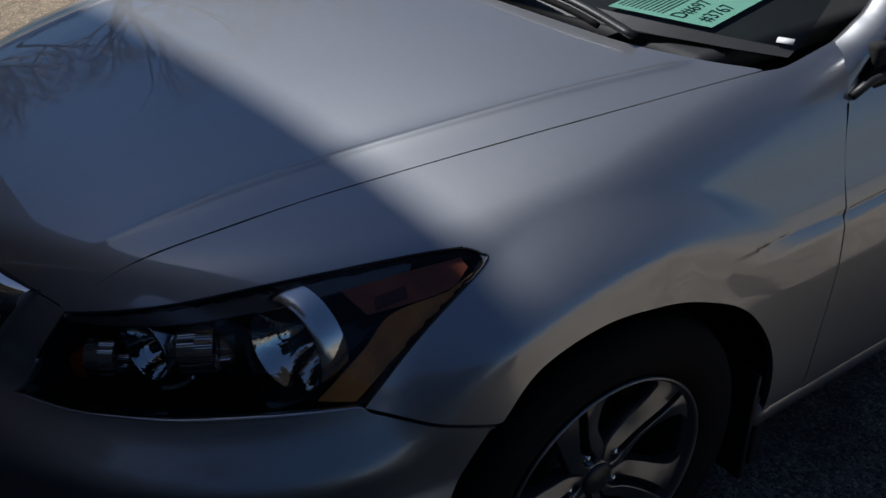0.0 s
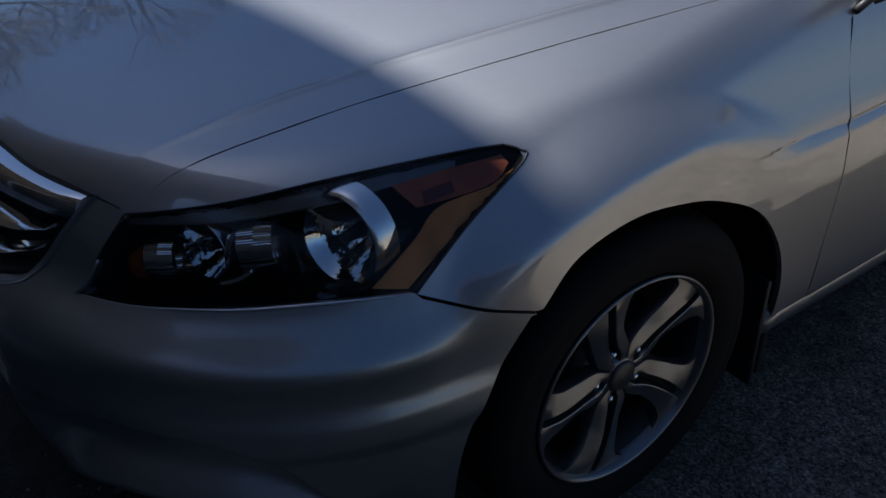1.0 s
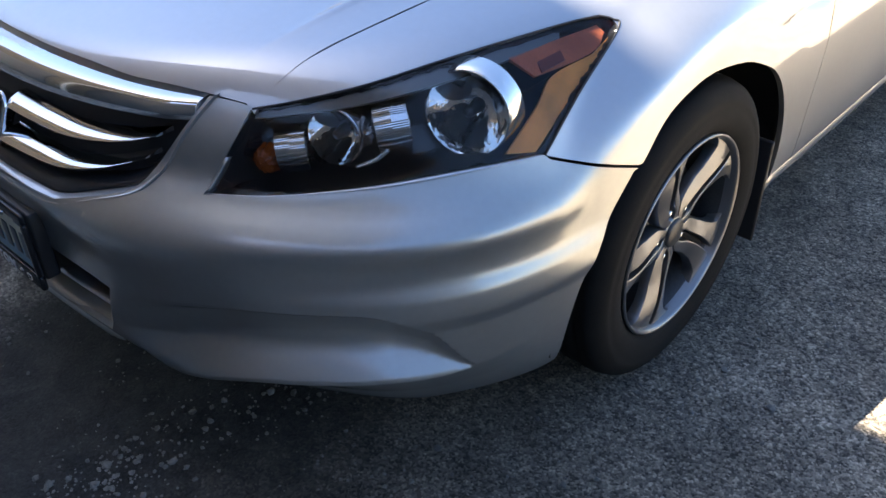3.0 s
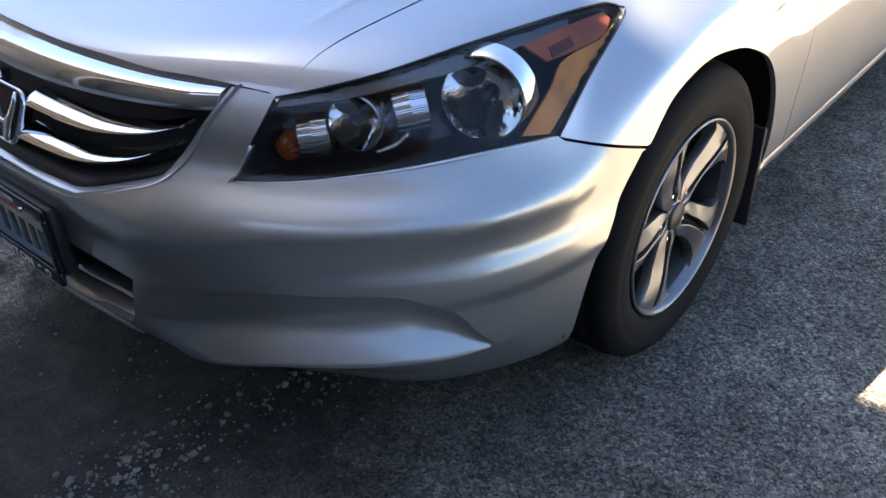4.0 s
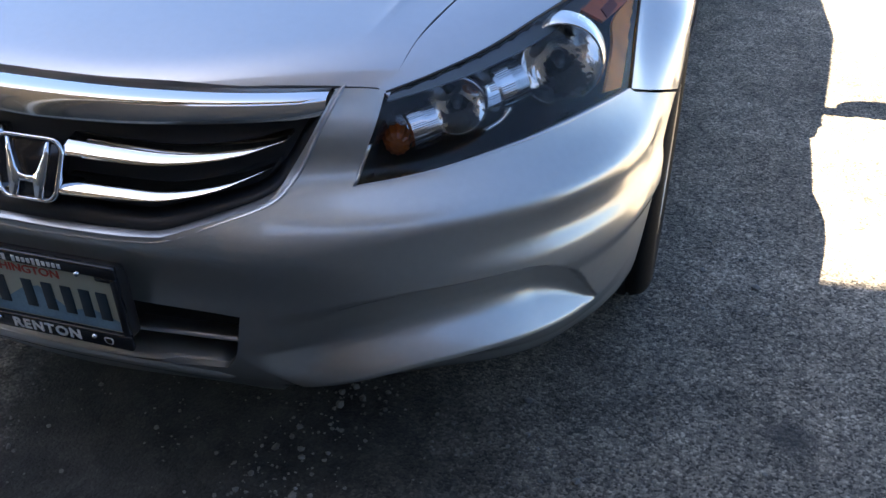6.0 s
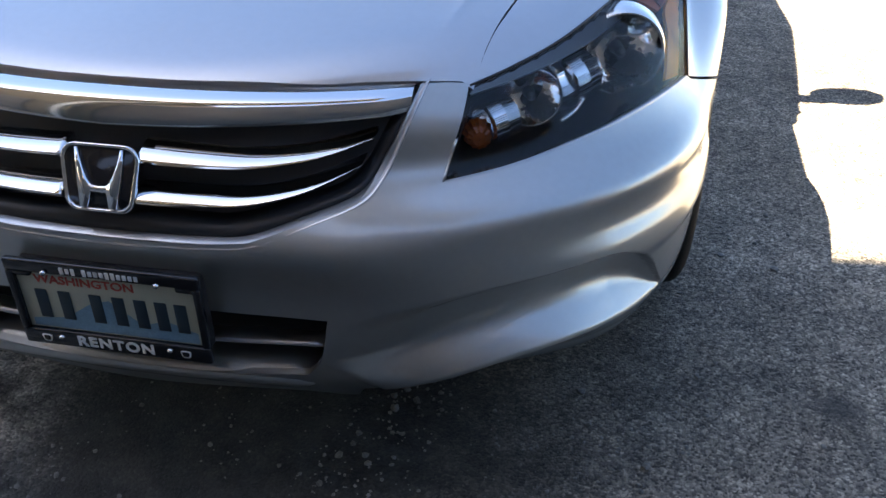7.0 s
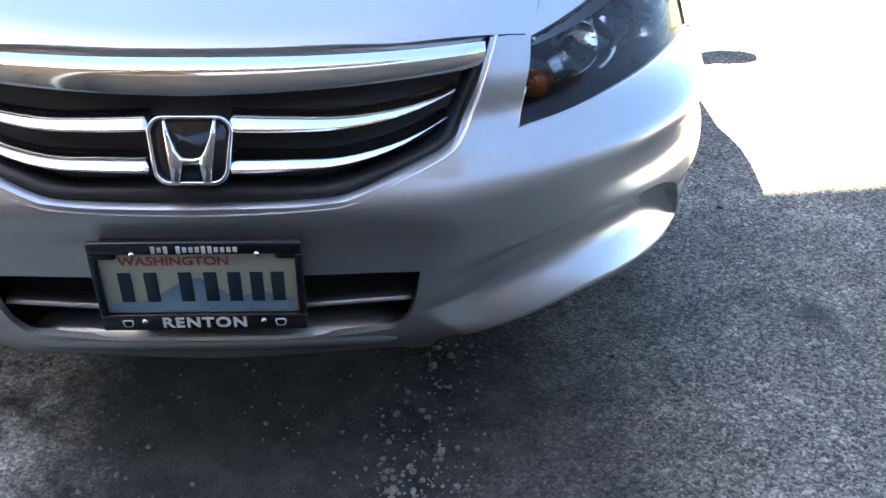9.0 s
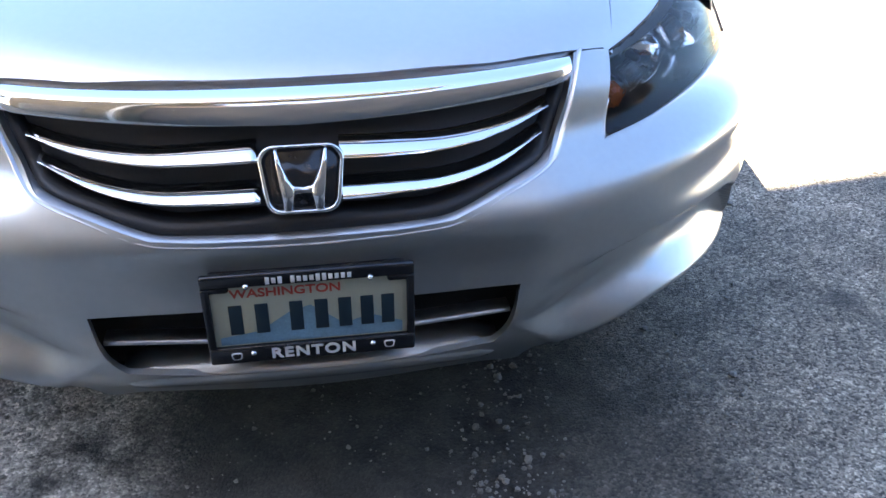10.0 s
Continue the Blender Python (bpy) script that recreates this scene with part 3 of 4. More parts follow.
for sx in (1, -1):
    front_edge = curve([(.790, 1.45, .888), (.785, 1.497, .906), (.782, 1.54, .926), (.774, 1.60, .962), (.715, 1.79, 1.105), (.60, 2.16, 1.39)], 5)
    rear_edge = curve([(.850, 1.475, .830), (.840, 1.522, .869), (.840, 1.548, .894), (.832, 1.60, .935), (.775, 1.83, 1.10), (.66, 2.20, 1.385)], 5)
    secs = []
    for i, (a, b) in enumerate(zip(front_edge, rear_edge)):
        rise = float(smooth01((i - 4) / 8))
        sink = Vector((-.003, 0, -.003)) * (1 - rise)
        a, b = Vector(a) + sink, Vector(b) + sink
        mid = (a + b) / 2 + Vector((.013, -.004, .006))
        secs.append([Vector((sx * q.x, q.y, q.z)) for q in (a, a * .7 + mid * .3 + Vector((.0, -.004, .006)), mid, b * .7 + mid * .3 + Vector((.006, 0, .004)), b, (a + b) / 2 + Vector((-.03, .02, -.03)))])
    part("a_pillar", loft("a_pillar", secs), PAINT, car)
    part("roof_rail", patch("roof_rail", [[(sx * .560, 2.09, 1.40), (sx * .585, 2.75, 1.43), (sx * .56, 3.39, 1.40)], [(sx * .672, 2.19, 1.372), (sx * .63, 2.75, 1.38), (sx * .615, 3.31, 1.35)]]), PAINT, car)
    part("c_pillar", patch("c_pillar", [[(sx * .60, 3.30, 1.37), (sx * .58, 3.45, 1.34)], [(sx * .75, 3.55, 1.05), (sx * .69, 3.85, 1.02)], [(sx * .88, 3.60, .86), (sx * .80, 4.2, .92)]]), PAINT, car)
    part("side_window", patch("side_window", [[(sx * edge_[0], edge_[1], edge_[2]), (sx * (.60 + .285 * t), 2.75, 1.40 - .54 * t), (sx * (.60 + .285 * t), 3.30 + .28 * t, 1.37 - .51 * t)] for t in np.linspace(0, 1, 7) for edge_ in (rear_edge[int((len(rear_edge) - 1) * (1 - .72 * t))] - np.array((.006, 0, 0)),)]), GLOSS, car, "dark side window")
    part("door_trim", block(.03, 2.0, .15, (sx * .838, 2.53, .835), .01), DARK, car)
    part("belt_trim", tube("belt_trim", [(sx * .856, 1.475, .835), (sx * .856, 1.52, .851), (sx * .862, 1.60, .861), (sx * .88, 2.2, .868), (sx * .88, 3.5, .875)], .008), BLACK, car)
    part("sail_panel", loft("sail_panel", [[(sx * .838, 1.505, .858), (sx * .845, 1.66, .865), (sx * .79, 1.68, .99)], [(sx * .856, 1.505, .854), (sx * .868, 1.66, .862), (sx * .815, 1.68, .99)]]), BLACK, car)
    m = part("door_mirror", lathe("door_mirror", [(.001, -.105), (.045, -.10), (.075, -.06), (.085, 0), (.078, .06), (.05, .10), (.001, .105)], 24, Matrix.Translation((sx * .98, 1.68, .975)) @ Matrix.Diagonal((1, .8, .85, 1))), PAINT, car)
    part("mirror_arm", block(.10, .06, .03, (sx * .90, 1.66, .905), .01), BLACK, m)

# cabin behind the windscreen
part("dashboard", block(1.38, .80, .05, (0, 1.68, .87), .02), CABIN, car)
part("cabin_floor", block(1.5, 2.2, .5, (0, 3.0, .62), .1), CABIN, car)

# windscreen wipers
for pts, w in (([(.60, 1.215, .925), (.45, 1.20, .955), (.20, 1.185, .968), (-.05, 1.18, .97)], .011), ([(-.02, 1.165, .945), (-.3, 1.18, .96), (-.58, 1.22, .945)], .011)):
    wiper = part("wiper", tube("wiper", curve(pts, 8), w, 8, .6), BLACK, car)
    part("wiper_blade", tube("wiper_blade", [(x, y - .012, z - .012) for x, y, z in curve(pts, 8)[4:]], .006, 6), RUBBER, wiper)

# front wheels and rear wheels
TYRE = [(r * 1.0117 if r > .26 else r, d) for r, d in [(.222, -.10), (.235, -.108), (.27, -.112), (.305, -.106), (.322, -.09), (.328, -.07), (.329, -.035), (.322, -.033), (.322, -.027), (.329, -.025), (.3295, .0), (.322, .002), (.322, .008), (.329, .010), (.329, .040), (.322, .042), (.322, .048), (.328, .05), (.322, .07), (.316, .078), (.305, .086), (.294, .0905), (.286, .0925), (.282, .0915), (.27, .0935), (.255, .092), (.240, .088), (.230, .083), (.222, .076)]]


def wheel(m):
    w = tagged(new("wheel"), "")
    w.parent, w.matrix_local = car, m
    part("tyre", lathe("tyre", TYRE, 96), RUBBER, w, "worn black tyre")
    rim = part("rim", lathe("rim", [(.220, .074), (.2245, .083), (.2225, .087), (.2185, .087), (.2145, .080), (.2095, .062)], 96), ALLOY, w, "silver alloy rim")
    part("barrel", lathe("barrel", [(.2095, .062), (.198, .02), (.195, -.05), (.205, -.10)], 64), STEEL, w)
    part("brake_disc", lathe("brake_disc", [(.07, .012), (.145, .012), (.145, -.012), (.07, -.012)], 48, closed=True), STEEL, w)
    part("backing", lathe("backing", [(.001, -.03), (.20, -.03)], 32), DARK, w)
    part("hub", lathe("hub", [(.001, .060), (.033, .060), (.039, .057), (.040, .03)], 60), ALLOY, rim)
    part("centre_cap", lathe("centre_cap", [(.001, .068), (.028, .067), (.032, .064), (.033, .058)], 40), STEEL, rim)
    part("hub_floor", lathe("hub_floor", [(.03, .036), (.07, .034), (.088, .026), (.092, 0)], 60), STEEL, rim)
    for k in range(5):
        a = radians(72 * k)
        for s_ in (1, -1):
            secs = []
            for r in np.linspace(.036, .2145, 23):
                slot = np.interp(r, [.036, .048, .057, .066, .078, .10, .15, .217], [.003, .0105, .0135, .0128, .0105, .0095, .0090, .0085])
                wide = np.interp(r, [.036, .05, .07, .085, .11, .15, .18, .20, .209, .217], [.0226, .0314, .043, .0435, .042, .047, .055, .066, .082, .108])
                lean = .010 * math.sin(math.pi * min(1, (r - .036) / .18))
                x = .060 + .006 * math.sin(math.pi * (r - .036) / .18) + .014 * smooth01((r - .08) / .13)
                drop = np.interp(r, [.036, .08, .12, .18, .217], [.001, .007, .012, .010, .003])
                ring = [(x - .032, wide), (x - drop - .006, wide - .0005), (x - drop, wide - .003), (x - drop * .35, wide * .45 + slot * .55), (x, slot + .0022), (x - .001, slot + .0004), (x - .006, slot), (x - .030, slot)]
                pts = [(float(xx), r * math.cos(a + (s_ * d + lean) / r), r * math.sin(a + (s_ * d + lean) / r)) for xx, d in ring]
                secs.append(pts if s_ > 0 else pts[::-1])
            blade = loft("spoke", secs)
            blade.set_sharp_from_angle(angle=radians(38))
            part("spoke", blade, ALLOY, rim)
        floor_ = []
        for r in np.linspace(.075, .214, 8):
            lean, x = .010 * math.sin(math.pi * min(1, (r - .036) / .18)), .040 + .014 * float(smooth01((r - .08) / .13))
            floor_.append([(xx, r * math.cos(a + (d + lean) / r), r * math.sin(a + (d + lean) / r)) for xx, d in ((x, -.008), (x, .008), (x - .01, .008), (x - .01, -.008))])
        part("slot_floor", loft("slot_floor", floor_), DARK, rim)
        c = (.0572 * math.cos(a + .06), .0572 * math.sin(a + .06))
        part("lug_nut", lathe("lug_nut", [(.001, .059), (.006, .058), (.0085, .054), (.0098, .045), (.0105, .034)], 12, Matrix.Translation((0, *c))), CHROME, rim)
    return w


HUB_X = .835
SHRINK = Matrix.Diagonal((1, .945, .945, 1))
w = wheel(pose(HUB_X, .918, .309, 34, 0, 0) @ SHRINK)
copy_thing(w, pose(-HUB_X, .912, .309, 40, 0, 180) @ SHRINK)
copy_thing(w, pose(HUB_X, 3.74, .309, 50, 0, 0) @ SHRINK)
copy_thing(w, pose(-HUB_X, 3.74, .309, 20, 0, 180) @ SHRINK)

# grille
NOSE_X, NOSE_Z = np.arange(0, .56, .004), np.arange(.20, .76, .004)
_lo, _hi = np.full(NOSE_X.size * NOSE_Z.size, -.2), np.full(NOSE_X.size * NOSE_Z.size, .8)
_grid = np.array([(x, z) for x in NOSE_X for z in NOSE_Z])
for _ in range(18):
    _mid = (_lo + _hi) / 2
    _in = shell(np.c_[_grid[:, 0], _mid, _grid[:, 1]]) > 0
    _lo, _hi = np.where(_in, _lo, _mid), np.where(_in, _mid, _hi)
NOSE_Y = ((_lo + _hi) / 2).reshape(NOSE_X.size, NOSE_Z.size)


def nose(x, z, off=0.0):
    """A point on the shell's front at x and height z, off metres outwards."""
    p, q = min(abs(x) / .004, NOSE_X.size - 1.001), min(max((z - .20) / .004, 0), NOSE_Z.size - 1.001)
    i, j = int(p), int(q)
    p, q = p - i, q - j
    y = (NOSE_Y[i, j] * (1 - p) + NOSE_Y[i + 1, j] * p) * (1 - q) + (NOSE_Y[i, j + 1] * (1 - p) + NOSE_Y[i + 1, j + 1] * p) * q
    return Vector((x, float(y) - off, z))


grille = part("grille", patch("grille", [[nose(x, z, -.045) for x in np.linspace(-.46, .46, 41)] for z in np.linspace(.50, .715, 15)]), BLACK, car, "black grille with four chrome bars")
xs = np.linspace(-.441, .441, 49)
def band(x):
    t = abs(x) / .447
    return np.interp(t, [0, .35, .65, 1], [.676, .679, .683, .688]), np.interp(t, [0, .5, 1], [.7235, .7225, .7205])
secs = []
for x in xs:
    lo, hi = band(x)
    ring = []
    for t, o in ((0, -.03), (0, -.004), (.06, .002), (.25, .0068), (.5, .0114), (.68, .0138), (.80, .0145), (.88, .0115), (.95, .004), (1, -.006), (1, -.04)):
        ring.append(nose(x, lo + (hi - lo) * t, o + .002 - .010 * smooth01((abs(x) - .41) / .03)))
    secs.append(ring)
band_me = loft("chrome_band", secs)
band_me.set_sharp_from_angle(angle=radians(35))
part("chrome_band", band_me, CHROME, grille, "wide polished chrome band")
def bar(points, h0, h1):
    secs = []
    c = curve(points, 8)
    for i, p in enumerate(c):
        t = i / (len(c) - 1)
        h = h0 + (h1 - h0) * t ** 2
        o = .004 - .012 * t
        q = nose(p[0], p[1], 0)
        secs.append([q + Vector((0, d, z)) for d, z in ((.03, h * .5), (.018 - o, h * .40), (.004 - o, h * .12), (-.009 - o, -h * .20), (-.0105 - o, -h * .28), (-.008 - o, -h * .5), (.03, -h * .5))])
    me = loft("grille_bar", secs)
    me.set_sharp_from_angle(angle=radians(40))
    return me
for pts in ([(.06, .644), (.144, .640), (.231, .638), (.323, .647), (.393, .664)], [(.06, .590), (.14, .588), (.219, .588), (.302, .602), (.380, .629)]):
    pair("grille_bar", bar(pts, .021, .008), CHROME, grille)
# the dark surround inside the mouth
rimline = [(x, z) for x, y, z in MOUTH] + [(x, z) for x, y, z in MOUTH_LOW[1:]] + [(x, z) for x, y, z in MOUTH_MID[1:]]
secs = []
for x, z in curve([(-x, z) for x, z in rimline] + [(x, z) for x, z in rimline[-2::-1]], 6):
    up = Vector((-x * .5, 0, .62 - z)).normalized()
    p = nose(x, z, 0)
    secs.append([p + Vector((0, .018, 0)) + up * .004, p + Vector((0, .020, 0)) + up * .016, p + Vector((0, .026, 0)) + up * .026, p + Vector((0, .05, 0)) + up * .034, p + Vector((0, .06, 0)) - up * .01])
part("grille_surround", loft("grille_surround", secs), BLACK, grille)
secs = []
for x, z in curve([(-x, z) for x, z in rimline] + [(x, z) for x, z in rimline[-2::-1]], 6):
    up = Vector((-x * .5, 0, .62 - z)).normalized()
    p = nose(x, z, 0)
    secs.append([p + Vector((0, d, 0)) + up * u for d, u in ((.008, -.013), (-.001, -.0115), (-.0025, -.0095), (-.0017, -.0072), (.0018, -.0046), (.007, -.0012), (.0125, .0016), (.018, .0034), (.0235, .0040), (.03, -.006))])
lip_me = loft("mouth_edge", secs)
lip_me.set_sharp_from_angle(angle=radians(40))
part("mouth_edge", lip_me, PAINT, car)

# emblem: a rounded frame with two tapered uprights and a curved bridge
def rounded(w_top, w_bot, h, r, n=6):
    out = []
    for cx, cz, a0 in ((w_top / 2 - r, h / 2 - r, 0), (-w_top / 2 + r, h / 2 - r, 90), (-w_bot / 2 + r, -h / 2 + r, 180), (w_bot / 2 - r, -h / 2 + r, 270)):
        out += [(cx + r * math.cos(radians(a0 + 90 * i / n)), cz + r * math.sin(radians(a0 + 90 * i / n))) for i in range(n + 1)]
    return out
EM = Matrix.Translation((0.003, .052, .611)) @ Matrix.Rotation(radians(-24), 4, "X")
emblem = part("emblem", loft("emblem", [[EM @ Vector((x, .02, z)) for x, z in rounded(.116, .104, .092, .02)], [EM @ Vector((x, .004, z)) for x, z in rounded(.118, .106, .094, .02)], [EM @ Vector((x, .0, z)) for x, z in rounded(.112, .100, .088, .018)]]), GLOSS, grille, "chrome-framed badge with two tapered uprights")
secs = []
o = rounded(.124, .110, .100, .023)
for i in range(len(o) + 1):
    x, z = o[i % len(o)]
    d = Vector((x, 0, z)).normalized()
    p = Vector((x, 0, z))
    secs.append([EM @ (p + d * a + Vector((0, b, 0))) for a, b in ((.0, .014), (.001, -.002), (-.002, -.006), (-.006, -.004), (-.0075, .006))])
part("emblem_frame", loft("emblem_frame", secs, caps=False), CHROME, emblem)
for sx in (1, -1):
    part("upright", loft("upright", [[EM @ Vector((sx * x, y, z)) for x, y, z in ((xi, .002, z), (xi + .002, -.007, z), (xo - .002, -.007, z), (xo, .002, z))] for xo, xi, z in ((.030, .016, -.044), (.0325, .0115, -.022), (.0345, .0115, -.0115), (.0358, .0195, 0), (.038, .0275, .02), (.040, .0325, .043))]), CHROME, emblem)
part("bridge", loft("bridge", [[EM @ Vector((x, y, z)) for y, z in ((.002, zt), (-.006, zt - .001), (-.006, zb + .001), (.002, zb))] for x, zt, zb in ((-.020, -.004, -.023), (-.012, -.010, -.022), (0, -.0115, -.0215), (.012, -.010, -.022), (.020, -.004, -.023))]), CHROME, emblem)

# lower intake
part("intake_back", patch("intake_back", [[nose(x, z, -.07) for x in np.linspace(-.37, .37, 21)] for z in np.linspace(.24, .43, 7)]), DARK, car)
for sx in (1, -1):
    part("intake_bar", loft("intake_bar", [[nose(sx * x, .333 + .06 * (x - .13) + z, 0) + Vector((0, .02 + d, 0)) for d, z in ((.03, .004), (0, .005), (-.006, 0), (0, -.005), (.03, -.006))] for x in np.linspace(.13, .325, 8)]), PAINT, car)
secs = []
for x in np.linspace(-.312, .312, 33):
    p = nose(x, .272, 0)
    k = float(smooth01((.315 - abs(x)) / .04))
    secs.append([p + Vector((0, .012 * (1 - k) + d, .018 * k * k + z * (.3 + .7 * k))) for d, z in ((.07, .004), (.044, .004), (.028, .001), (.014, -.005), (.004, -.013), (-.002, -.022), (-.002, -.030), (.006, -.042), (.03, -.05), (.07, -.05))])
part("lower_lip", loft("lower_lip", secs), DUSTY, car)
secs = []
for th in np.linspace(-66, 66, 61):
    r = float(SIDE(np.array([.22]), np.array([abs(th)]))[0])
    a = radians(th)
    secs.append([Vector((math.sin(a) * (r + dr), YC - math.cos(a) * (r + dr), z)) for dr, z in ((-.06, .225), (-.06, .20), (-.09, .172), (-.22, .165), (-.22, .225))])
part("undertray", loft("undertray", secs), BLACK, car)

# number plate with its frame
plate = tagged(new("number_plate"), "")
plate.parent, plate.location = car, (0, .0, .408)
part("plate_mount", block(.30, .03, .14, (0, .022, 0), .006), BLACK, plate)
sheet = part("plate", block(.304, .003, .152, (0, .003, 0), .0012), CREAM, plate, "cream number plate with faded blue hills")
part("plate_frame", block(.318, .012, .022, (0, -.002, .0705), .004), GLOSS, plate, "black plastic plate frame")
part("frame_bottom", block(.318, .012, .030, (0, -.002, -.0665), .004), GLOSS, plate)
for sx in (1, -1):
    part("frame_side", block(.012, .012, .112, (sx * .153, -.002, .004), .003), GLOSS, plate)
    part("frame_corner", block(.034, .010, .012, (sx * .135, -.001, .0555), .004), GLOSS, plate)
    for z in (.062, -.062):
        part("screw", lathe("screw", [(.001, -.004), (.0035, -.003), (.0045, 0)], 12, Matrix.Translation((sx * .092, -.009, z)) @ Matrix.Rotation(radians(-90), 4, "Z") @ Matrix.Diagonal((-1, 1, 1, 1))), CHROME, plate)
    part("frame_mark", loft("frame_mark", [[(sx * .118 + x, -.0085, -.066 + z) for x, z in rounded(.018, .015, .014, .004, 3)], [(sx * .118 + x, -.0092, -.066 + z) for x, z in rounded(.017, .014, .013, .004, 3)]]), WHITE, plate)
    part("mark_inner", loft("mark_inner", [[(sx * .118 + x, -.0093, -.066 + z) for x, z in rounded(.013, .011, .010, .003, 3)], [(sx * .118 + x, -.0096, -.066 + z) for x, z in rounded(.012, .010, .009, .003, 3)]]), GLOSS, plate)
FRONT = Matrix.Rotation(radians(90), 4, "X")
part("state_name", letters("state_name", "WASHINGTON", .021, Matrix.Translation((-.035, .0008, .043)) @ FRONT, .0004, .0004, 1.15), REDINK, sheet)
part("town_name", letters("town_name", "R E N T O N".replace(" ", "\u200a"), .026, Matrix.Translation((0, -.0088, -.066)) @ FRONT, .0004, .0009, 1.12), WHITE, plate)
for i in range(14):
    if i != 3:
        part("letter_bar", block(.0062, .001, .0125 if i in (0, 2, 4, 8, 9) else .009, (-.060 + i * .0093, -.0084, .0695), .0003), WHITE, plate)
for i, x in enumerate((-.113, -.074, -.022, .016, .052, .086, .118)):
    part("plate_character", block(.020, .0016, .054, (x, .0006, -.004), .0006), INK, sheet)
hills = bmesh.new()
vs = [hills.verts.new((x, .0012, z)) for x, z in [(-.14, -.05), (.14, -.05), (.14, -.03), (.09, -.012), (.05, -.026), (0, .014), (-.03, .006), (-.08, -.028), (-.14, -.036)]]
hills.faces.new(vs)
part("hill_print", hills, BLUE, sheet)

def fluted(name, prof, n, depth, m):
    """A turned shape whose radius ripples round it."""
    v, f, k = [], [], len(prof)
    for i in range(n):
        a = 2 * math.pi * i / n
        v += [m @ Vector((d, r * (1 - depth * (i % 2)) * math.cos(a), r * (1 - depth * (i % 2)) * math.sin(a))) for r, d in prof]
    f = [(i * k + j, i * k + j + 1, ((i + 1) % n) * k + j + 1, ((i + 1) % n) * k + j) for i in range(n) for j in range(k - 1)]
    return mesh(name, v, f, False)

# headlamps
LAMP = Wrap(.6)
def bucket(d):
    return .004 + .110 * smooth01(d / .05)
AX = Vector((.28, -.94, .06)).normalized()
def aim(p, ax=AX):
    return Matrix.Translation(p) @ ax.to_track_quat("X", "Z").to_matrix().to_4x4()
LAMP_RUNS = [LAMP_LOW, LAMP_IN, LAMP_TOP, LAMP_TIP, LAMP_BACK]
lens_me = trimmed("lens", LAMP, LAMP_RUNS, .014, .010, lift=-.002)
housing_me = trimmed("housing", LAMP, LAMP_RUNS, .012, 0, push=bucket)
def lamp_part(name, me, material, pair_of, label=""):
    for parent, flip in zip(pair_of, (False, True)):
        part(name, flipped(me) if flip else me, material, parent, label)
pairs = []
for sx in (1, -1):
    e = tagged(new("headlamp"), "")
    e.parent = car
    pairs.append(e)
for e, flip in zip(pairs, (False, True)):
    part("housing", flipped(housing_me) if flip else housing_me, GLOSS, e)
    l = part("lens", flipped(lens_me) if flip else lens_me, LENS, e, "clear plastic headlamp lens")
    l.visible_shadow = False
BIG, SMALL = Vector((.736, .487, .687)), Vector((.603, .332, .664))
lamp_part("low_beam_bowl", lathe("bowl", [(.004, -.056), (.018, -.052), (.030, -.043), (.040, -.031), (.048, -.019), (.055, -.007), (.062, .003), (.067, .010)], 48, aim(BIG, Vector((.40, -.90, .14)).normalized())), MIRROR, pairs)
lamp_part("low_beam_ring", lathe("ring", [(.067, .010), (.069, .013), (.0715, .012), (.077, -.002), (.081, -.025)], 48, aim(BIG)), REFLECTOR, pairs)
lamp_part("low_beam_bulb", lathe("bulb", [(.001, .006), (.008, .004), (.009, -.01), (.012, -.034)], 16, aim(BIG)), STEEL, pairs)
lamp_part("high_beam_bowl", lathe("bowl", [(.004, -.040), (.014, -.036), (.022, -.029), (.030, -.019), (.036, -.010), (.040, -.002), (.0445, .008)], 40, aim(SMALL, Vector((.40, -.90, .14)).normalized())), MIRROR, pairs)
lamp_part("high_beam_ring", lathe("ring", [(.0445, .008), (.0465, .010), (.049, .006), (.051, -.02)], 40, aim(SMALL)), SATIN, pairs)
lamp_part("high_beam_bulb", lathe("bulb", [(.001, .003), (.007, .001), (.008, -.01), (.010, -.025)], 16, aim(SMALL)), STEEL, pairs)
# ribbed chrome shrouds between the bowls
def ribbed(c, r, length, ax, n=150):
    prof = [(r * .8, -length / 2), (r, -length / 2 + .002), (r * 1.04, 0), (r, length / 2 - .002), (r * .8, length / 2)]
    return fluted("shroud", prof, n, .006, Matrix.Translation(c) @ Vector(ax).to_track_quat("X", "Z").to_matrix().to_4x4())
lamp_part("ribbed_shroud", ribbed((.662, .392, .676), .041, .055, (.62, .75, .12)), SATIN, pairs)
lamp_part("ribbed_shroud", ribbed((.553, .287, .642), .036, .050, (.70, .68, .12)), SATIN, pairs)
lamp_part("bezel", tube("bezel", curve([(.652, .322, .630), (.672, .345, .640), (.684, .362, .655)], 6), .004, 8), REFLECTOR, pairs)
lamp_part("bezel", tube("bezel", curve([(.585, .318, .712), (.64, .392, .733), (.70, .48, .752)], 6), .007, 8), BLACK, pairs)
lamp_part("turn_signal", fluted("turn", [(.001, .0), (.012, -.002), (.020, -.008), (.025, -.03)], 24, .12, aim(Vector((.537, .232, .632)))), AMBER, pairs)
for run in (LAMP_TOP, LAMP_TIP + LAMP_BACK[1:]):
    at = LAMP.place(LAMP.flat(curve(run, 8)))
    lamp_part("seal", tube("seal", [tuple(p) for p in at], .0019, 6), BLACK, pairs, "thin black rubber seal")
